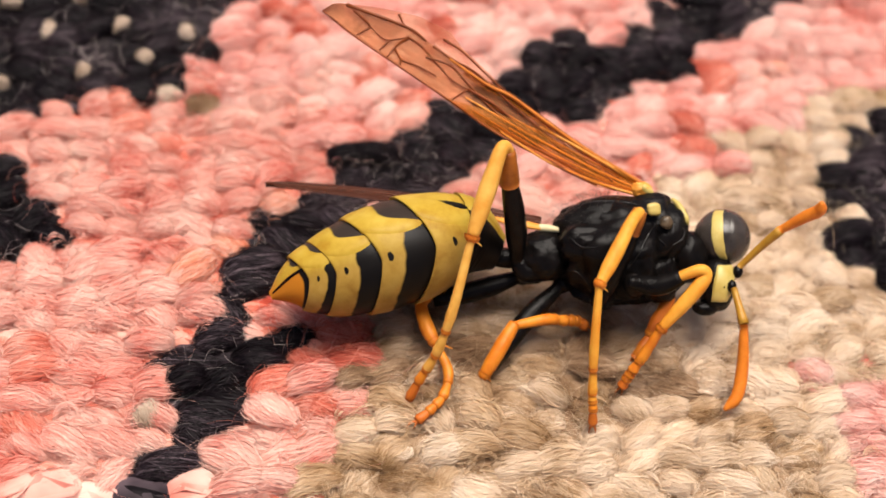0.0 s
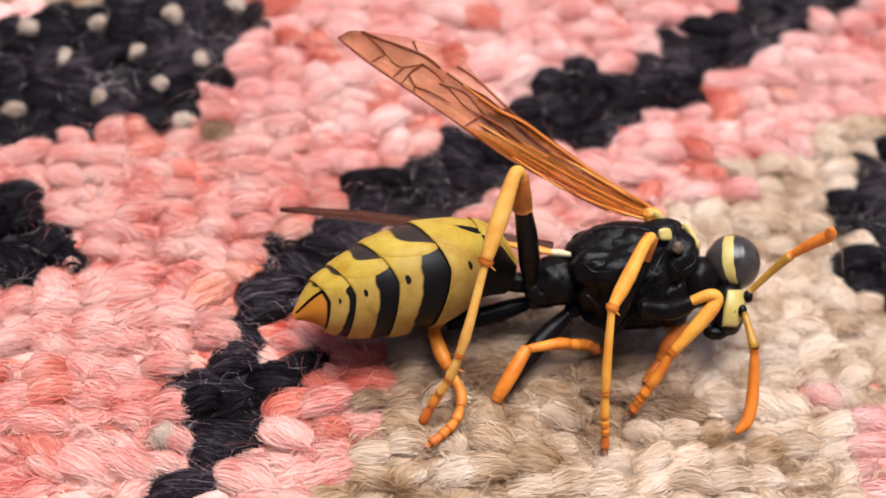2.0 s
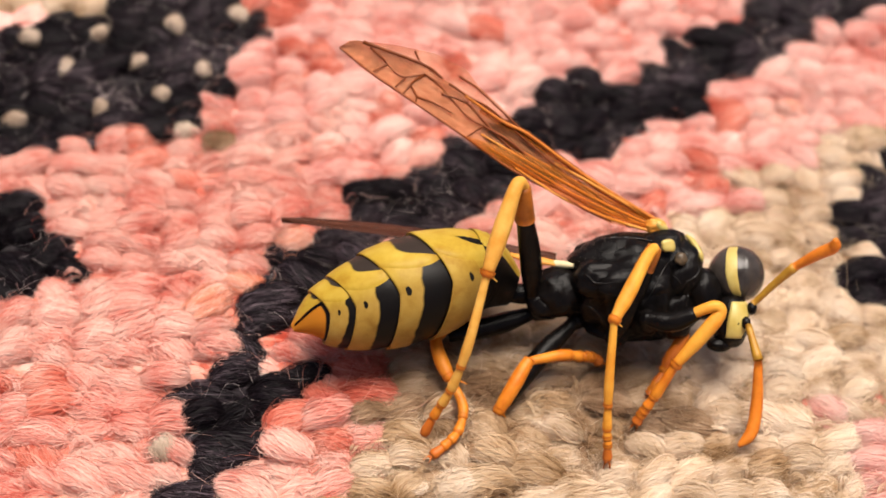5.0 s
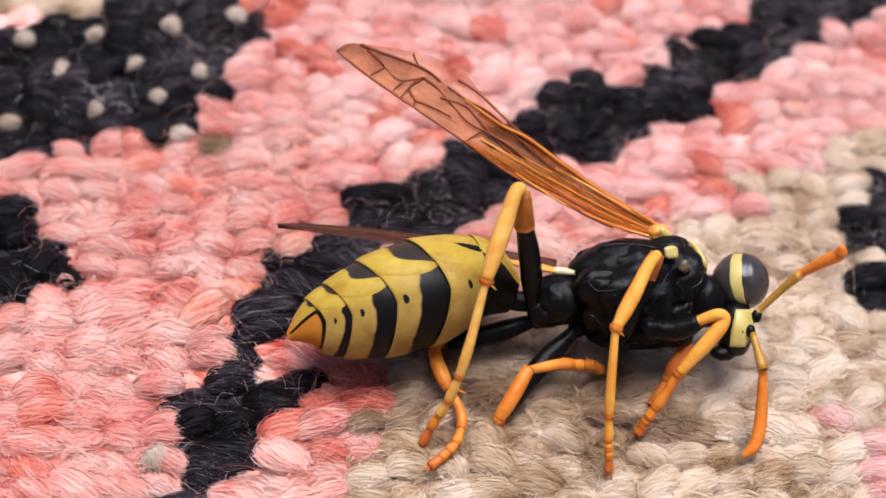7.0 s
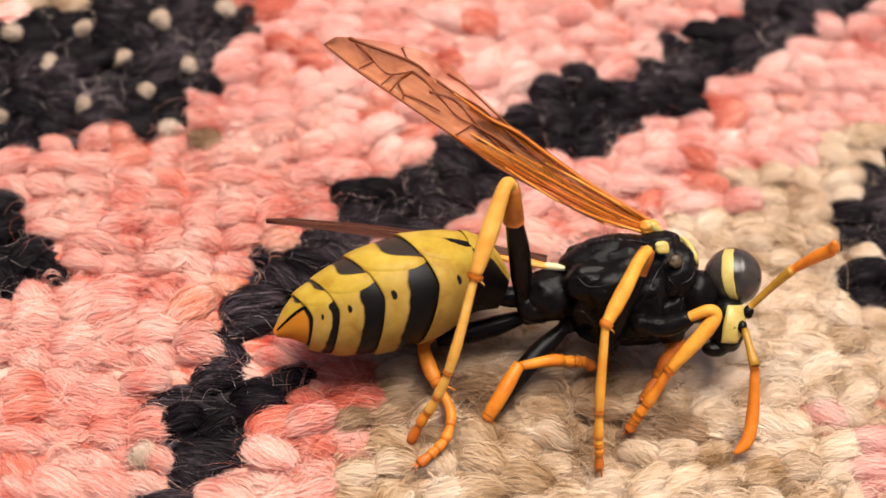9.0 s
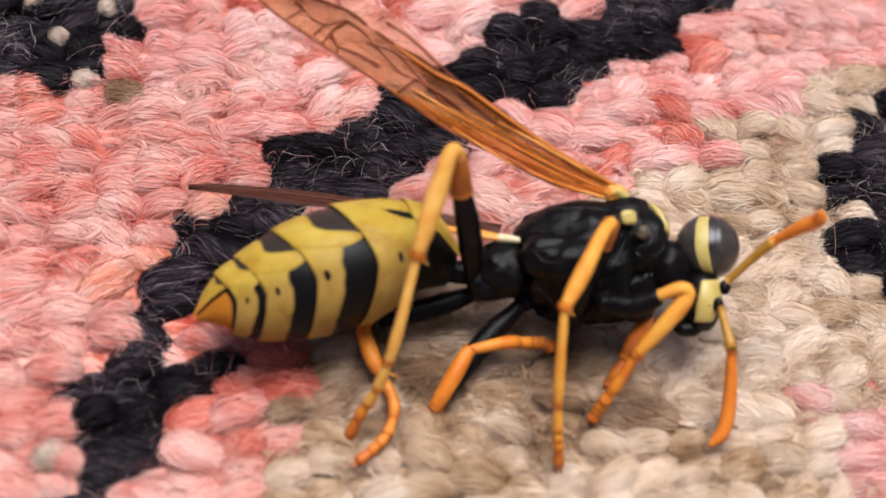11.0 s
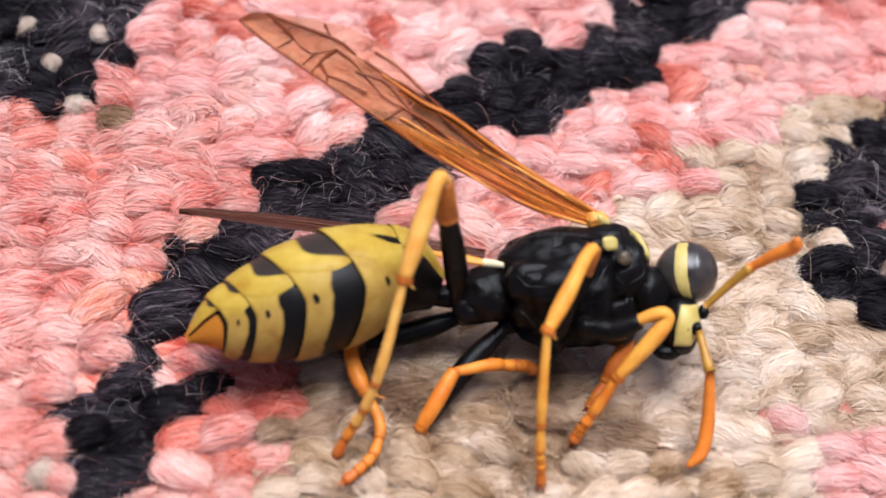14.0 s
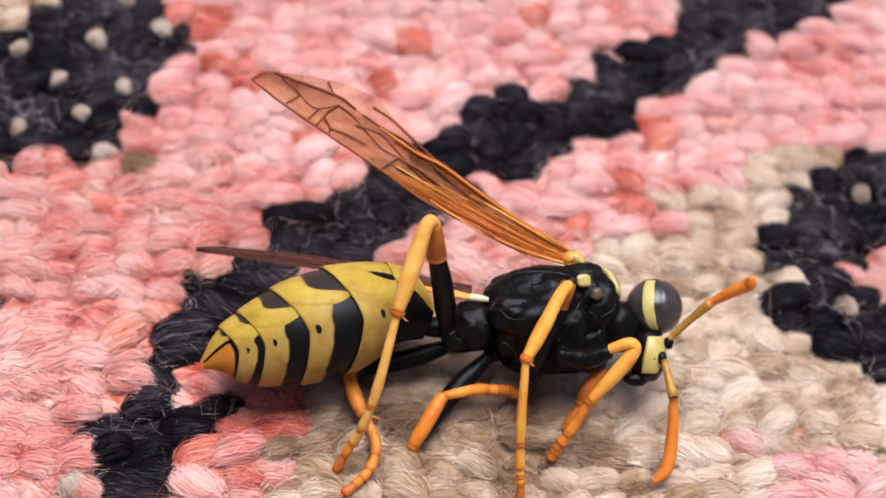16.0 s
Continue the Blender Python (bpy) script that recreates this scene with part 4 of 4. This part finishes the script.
# antennae
for name, points, mid in (("antenna", [(3.25, -1.95, 2.75), (3.75, -1.7, 3.5), (4.2, -1.55, 4.2), (4.78, -1.55, 4.92), (5.10, -1.58, 5.30), (5.08, -1.6, 5.68)], 2),
                          ("antenna", [(3.1, -2.7, 2.6), (3.45, -3.8, 2.3), (3.6, -4.6, 1.3), (3.55, -5.3, 0.7), (3.2, -5.7, 0.45)], 1)):
    scape = limb(name, points[: mid + 1], (0.10, 0.12, 0.16), SCAPE, wasp, "brown-yellow antenna base")
    limb("flagellum", points[mid:], (0.125, 0.17, 0.195, 0.20, 0.18, 0.06), ANTENNA, scape, "orange antenna with a hooked tip")

# ---- wings ----
HINGE, SPAN = Vector((0.0, 0.0, 3.70)), Vector((-10.3, 2.5, 3.4))
SPREAD = Vector((0.371, 0.697, 0.608)).normalized()
FACE = SPAN.normalized().cross(SPREAD).normalized()


def blade(low, high, span0, span1, pleat=0.05, arch=0.15, rows=60, cols=14):
    """A thin wing blade between two edges, given over its length; it has a thickness of 30 micrometres."""
    bm = bmesh.new()
    sheets = []
    for side in (0.015, -0.015):
        grid = []
        for a in range(rows + 1):
            s = span0 + (span1 - span0) * a / rows
            lo, hi = np.interp(s, *zip(*low)), np.interp(s, *zip(*high))
            line = []
            for c in range(cols + 1):
                w = lo + (hi - lo) * c / cols
                bulge = arch * math.sin(math.pi * c / cols) + pleat * math.sin(c * 2.4 + s * 0.8)
                line.append(bm.verts.new(HINGE + SPAN * (s / 11.1) + SPREAD * w + FACE * (bulge + side)))
            grid.append(line)
        sheets.append(grid)
        for p, q in zip(grid, grid[1:]):
            for c in range(cols):
                f = (p[c], p[c + 1], q[c + 1], q[c])
                bm.faces.new(f if side > 0 else f[::-1])
    return bm


def film_height(s, w):
    """How far the fore wing's film bulges at a place along and across it."""
    lo, hi = np.interp(s, *zip(*LOW)), np.interp(s, *zip(*HIGH))
    k = min(1.0, max(0.0, (w - lo) / max(0.05, hi - lo)))
    return 0.15 * math.sin(math.pi * k) + 0.05 * math.sin(k * 14 * 2.4 + s * 0.8)


def vein(points, r=0.035):
    return tube(bmesh.new(), curve_through([HINGE + SPAN * (s / 11.1) + SPREAD * w + FACE * h for s, w, h in points], 8), (r * 1.3, r, r * 0.8), 6)


LOW = [(0, -0.25), (1.2, -0.62), (2.0, -0.69), (3.0, -0.70), (4.1, -0.73), (5.0, -0.72), (6.4, -0.56), (8.2, -0.40), (9.9, -0.25), (11.06, -0.05)]
HIGH = [(0.0, 0.14), (1.6, 0.20), (2.6, 0.28), (3.6, 0.40), (4.8, 0.56), (5.7, 0.51), (6.8, 0.61), (7.9, 0.68), (8.64, 0.75), (10.5, 0.48), (10.84, 0.35), (11.06, -0.03)]
LOBE = [(4.4, 0.40), (4.8, 0.50), (5.9, 0.80), (6.8, 1.02), (7.36, 1.27), (8.42, 1.23), (9.54, 0.88), (10.3, 0.58)]
fore = part("fore_wing", blade(LOW, HIGH, 0, 11.06), FILM, wasp, "amber raised fore wing with brown veins")
part("clear_lobe", blade([(s, w - 0.05) for s, w in HIGH], LOBE, 4.4, 10.3, 0.02, 0.06), CLEAR_FILM, fore, "clear outer edge of the wing")
part("wing_band", blade([(s, w - 0.24) for s, w in HIGH], [(s, w - 0.01) for s, w in HIGH], 0.3, 6.4, 0.0, 0.10, 50, 6), BAND_FILM, fore, "orange-brown band along the upper edge")
hind = part("hind_wing", blade([(0, -0.3), (1.2, -0.70), (3, -0.74), (5, -0.75), (6.6, -0.58)], [(0, 0.0), (2, -0.1), (3.6, 0.0), (5.0, -0.2), (6.6, -0.56)], 0.1, 6.6, 0.015, -0.10), ROOT_FILM, wasp, "amber hind wing folded along the fore wing")
VEINS = ([(10.25, 0.42), (9.71, 0.30), (9.55, 0.23), (8.96, 0.13), (8.4, 0.52)], [(9.55, 0.23), (9.81, -0.18)], [(8.86, 0.16), (9.0, -0.25)], [(8.4, 0.52), (8.6, 0.12), (8.69, -0.32)],
         [(10.51, 0.46), (8.64, 0.75), (7.88, 0.68)], [(8.4, 0.52), (7.88, 0.45), (7.14, 0.19), (6.57, 0.02), (6.06, 0.02)], [(6.06, 0.02), (6.35, -0.5)], [(8.3, -0.2), (7.7, -0.11), (7.11, -0.1)],
         [(8.59, 0.0), (8.3, -0.2), (8.22, -0.36)], [(7.66, 0.26), (6.89, 0.38), (6.17, 0.17), (5.0, -0.17), (3.6, -0.3)], [(7.62, 0.64), (6.87, 0.57), (6.09, 0.57), (4.53, 0.22), (2.7, -0.1)],
         [(7.45, 0.98), (6.76, 0.93), (5.86, 0.7), (4.63, 0.41)], [(9.0, 0.98), (8.71, 0.77)], [(6.06, 0.02), (5.13, 0.0), (3.61, -0.27), (1.7, -0.3), (0.5, -0.3)],
         [(5.11, -0.59), (3.91, -0.6), (3.15, -0.56), (2.26, -0.55), (0.6, -0.5)], [(3.62, -0.03), (2.32, -0.23), (0.8, -0.3)], [(2.72, -0.03), (1.59, -0.2), (0.4, -0.2)])
for k, row in enumerate(VEINS):
    part("vein", vein([(s, w, film_height(s, w) - 0.05) for s, w in row], 0.030 if k not in (3, 4) else 0.045), VEIN, fore)
part("leading_edge", vein([(s, w, -0.01) for s, w in LOW[1:]], 0.035), VEIN, fore)
part("wing_rib", vein([(s, w, -0.03) for s, w in ((0.0, 0.08), (1.6, 0.14), (2.6, 0.21), (3.6, 0.32), (4.8, 0.46), (5.7, 0.42), (7.0, 0.55))], 0.055), RIB, fore, "thick brown rib of the wing")
for mat, r, w0, w1, s1 in ((RIM, 0.055, 0.04, 0.10, 3.6), (RIB, 0.03, -0.02, -0.08, 5.4), (RIM, 0.034, -0.12, -0.26, 6.0), (RIM, 0.022, -0.18, -0.44, 4.4), (RIB, 0.026, -0.22, -0.53, 5.6), (RIM, 0.042, -0.3, -0.70, 4.6)):
    some = [(0.0, w0), (1.1, w0 * 0.4 + w1 * 0.6), (2.4, w1), (s1 * 0.7, w1 * 1.03), (s1, w1 * 0.9)]
    part("wing_rib", vein([(s, w, film_height(s, w) - 0.05) for s, w in some], r), mat, fore, "orange rib at the wing root")

part("wing_hinge", lump((0.02, -0.12, 3.66), ((0.32, 0.0, 0.05), CAMWARD * 0.22, UPWARD * 0.24), 2.1, 0.3, 61, 4), RIM, wasp, "orange hinge of the raised wing")

# the other wing lies folded along the body
FAR_ROOT, FAR_TIP, FAR_WIDE = Vector((-2.9, -1.15, 2.75)), Vector((-11.6, 0.0, 1.65)), Vector((0.02, 0.64, -0.32))


def far_blade():
    bm = bmesh.new()
    for side in (0.015, -0.015):
        grid = []
        for a in range(41):
            k = a / 40
            c = FAR_ROOT.lerp(FAR_TIP, k) + Vector((0, 0, 0.18 * math.sin(math.pi * k)))
            wide = 0.30 + 1.15 * math.sin(math.pi * min(1, k * 0.93) ** 0.9)
            wide *= 1 if k < 0.94 else max(0.08, (1 - k) / 0.06)
            grid.append([bm.verts.new(c + FAR_WIDE * wide * (s / 8 - 0.35) + Vector((0, 0.05, 0.08)) * math.sin(s * 1.4) + CAMWARD * side) for s in range(9)])
        for p, q in zip(grid, grid[1:]):
            for s in range(8):
                bm.faces.new((p[s], p[s + 1], q[s + 1], q[s]))
    return bm


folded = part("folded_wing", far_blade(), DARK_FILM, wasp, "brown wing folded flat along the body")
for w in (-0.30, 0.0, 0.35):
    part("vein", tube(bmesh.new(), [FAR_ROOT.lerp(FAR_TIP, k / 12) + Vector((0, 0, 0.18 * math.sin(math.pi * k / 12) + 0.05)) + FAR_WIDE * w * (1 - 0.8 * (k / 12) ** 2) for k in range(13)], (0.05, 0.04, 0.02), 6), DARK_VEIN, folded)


# fine hairs on the thorax
def body_hairs():
    rng = np.random.default_rng(3)
    q = np.linspace(0, 1, 5)
    lines, radii = [], []
    for _ in range(900):
        d = rng.normal(size=3)
        d /= np.linalg.norm(d)
        if d[2] < -0.2:
            continue
        root = np.array((-0.75, -1.05, 2.75)) + d * (1.85, 1.0, 1.05) * 0.97
        way = d + rng.normal(0, 0.35, 3)
        lines.append(root + q[:, None] * way * rng.uniform(0.1, 0.26))
        radii.append(0.0048 * (1 - 0.7 * q))
    ob = new("fine_hair", strands_mesh("fine_hair", np.array(lines) * MM - np.array(origin(wasp)), np.array(radii) * MM))
    ob.data.materials.append(chitin("hair_chitin", (0.08, 0.062, 0.046), (0.16, 0.13, 0.10), 0.5))
    ob.parent = wasp
    tagged(ob, kind="stuff")


body_hairs()


# ---- what moves: the abdomen lengthens and shortens as the wasp breathes ----
BREATH = [(0.0, 0.09), (0.5, 0.09), (1.0, 0.10), (1.3, 0.07), (1.5, -0.18), (2.0, -0.17), (2.5, -0.14), (3.0, -0.13), (3.5, -0.11), (4.0, -0.12), (4.5, -0.10), (7.0, -0.10), (7.5, -0.08), (8.0, -0.06), (8.5, -0.06),
          (9.0, -0.08), (10.0, -0.05), (12.5, -0.08), (13.0, -0.08), (13.5, -0.06), (14.0, -0.08), (14.5, -0.11), (15.0, -0.06), (15.5, -0.04), (16.0, -0.06)]


def motions():
    for k, ring in enumerate(rings[1:], 1):
        way = ring_frame((RINGS[k][0] + RINGS[k][1]) / 2)[1] * MM * k / 5
        walk(ring, [(t, pose(*(way * e))) for t, e in BREATH])


motions()
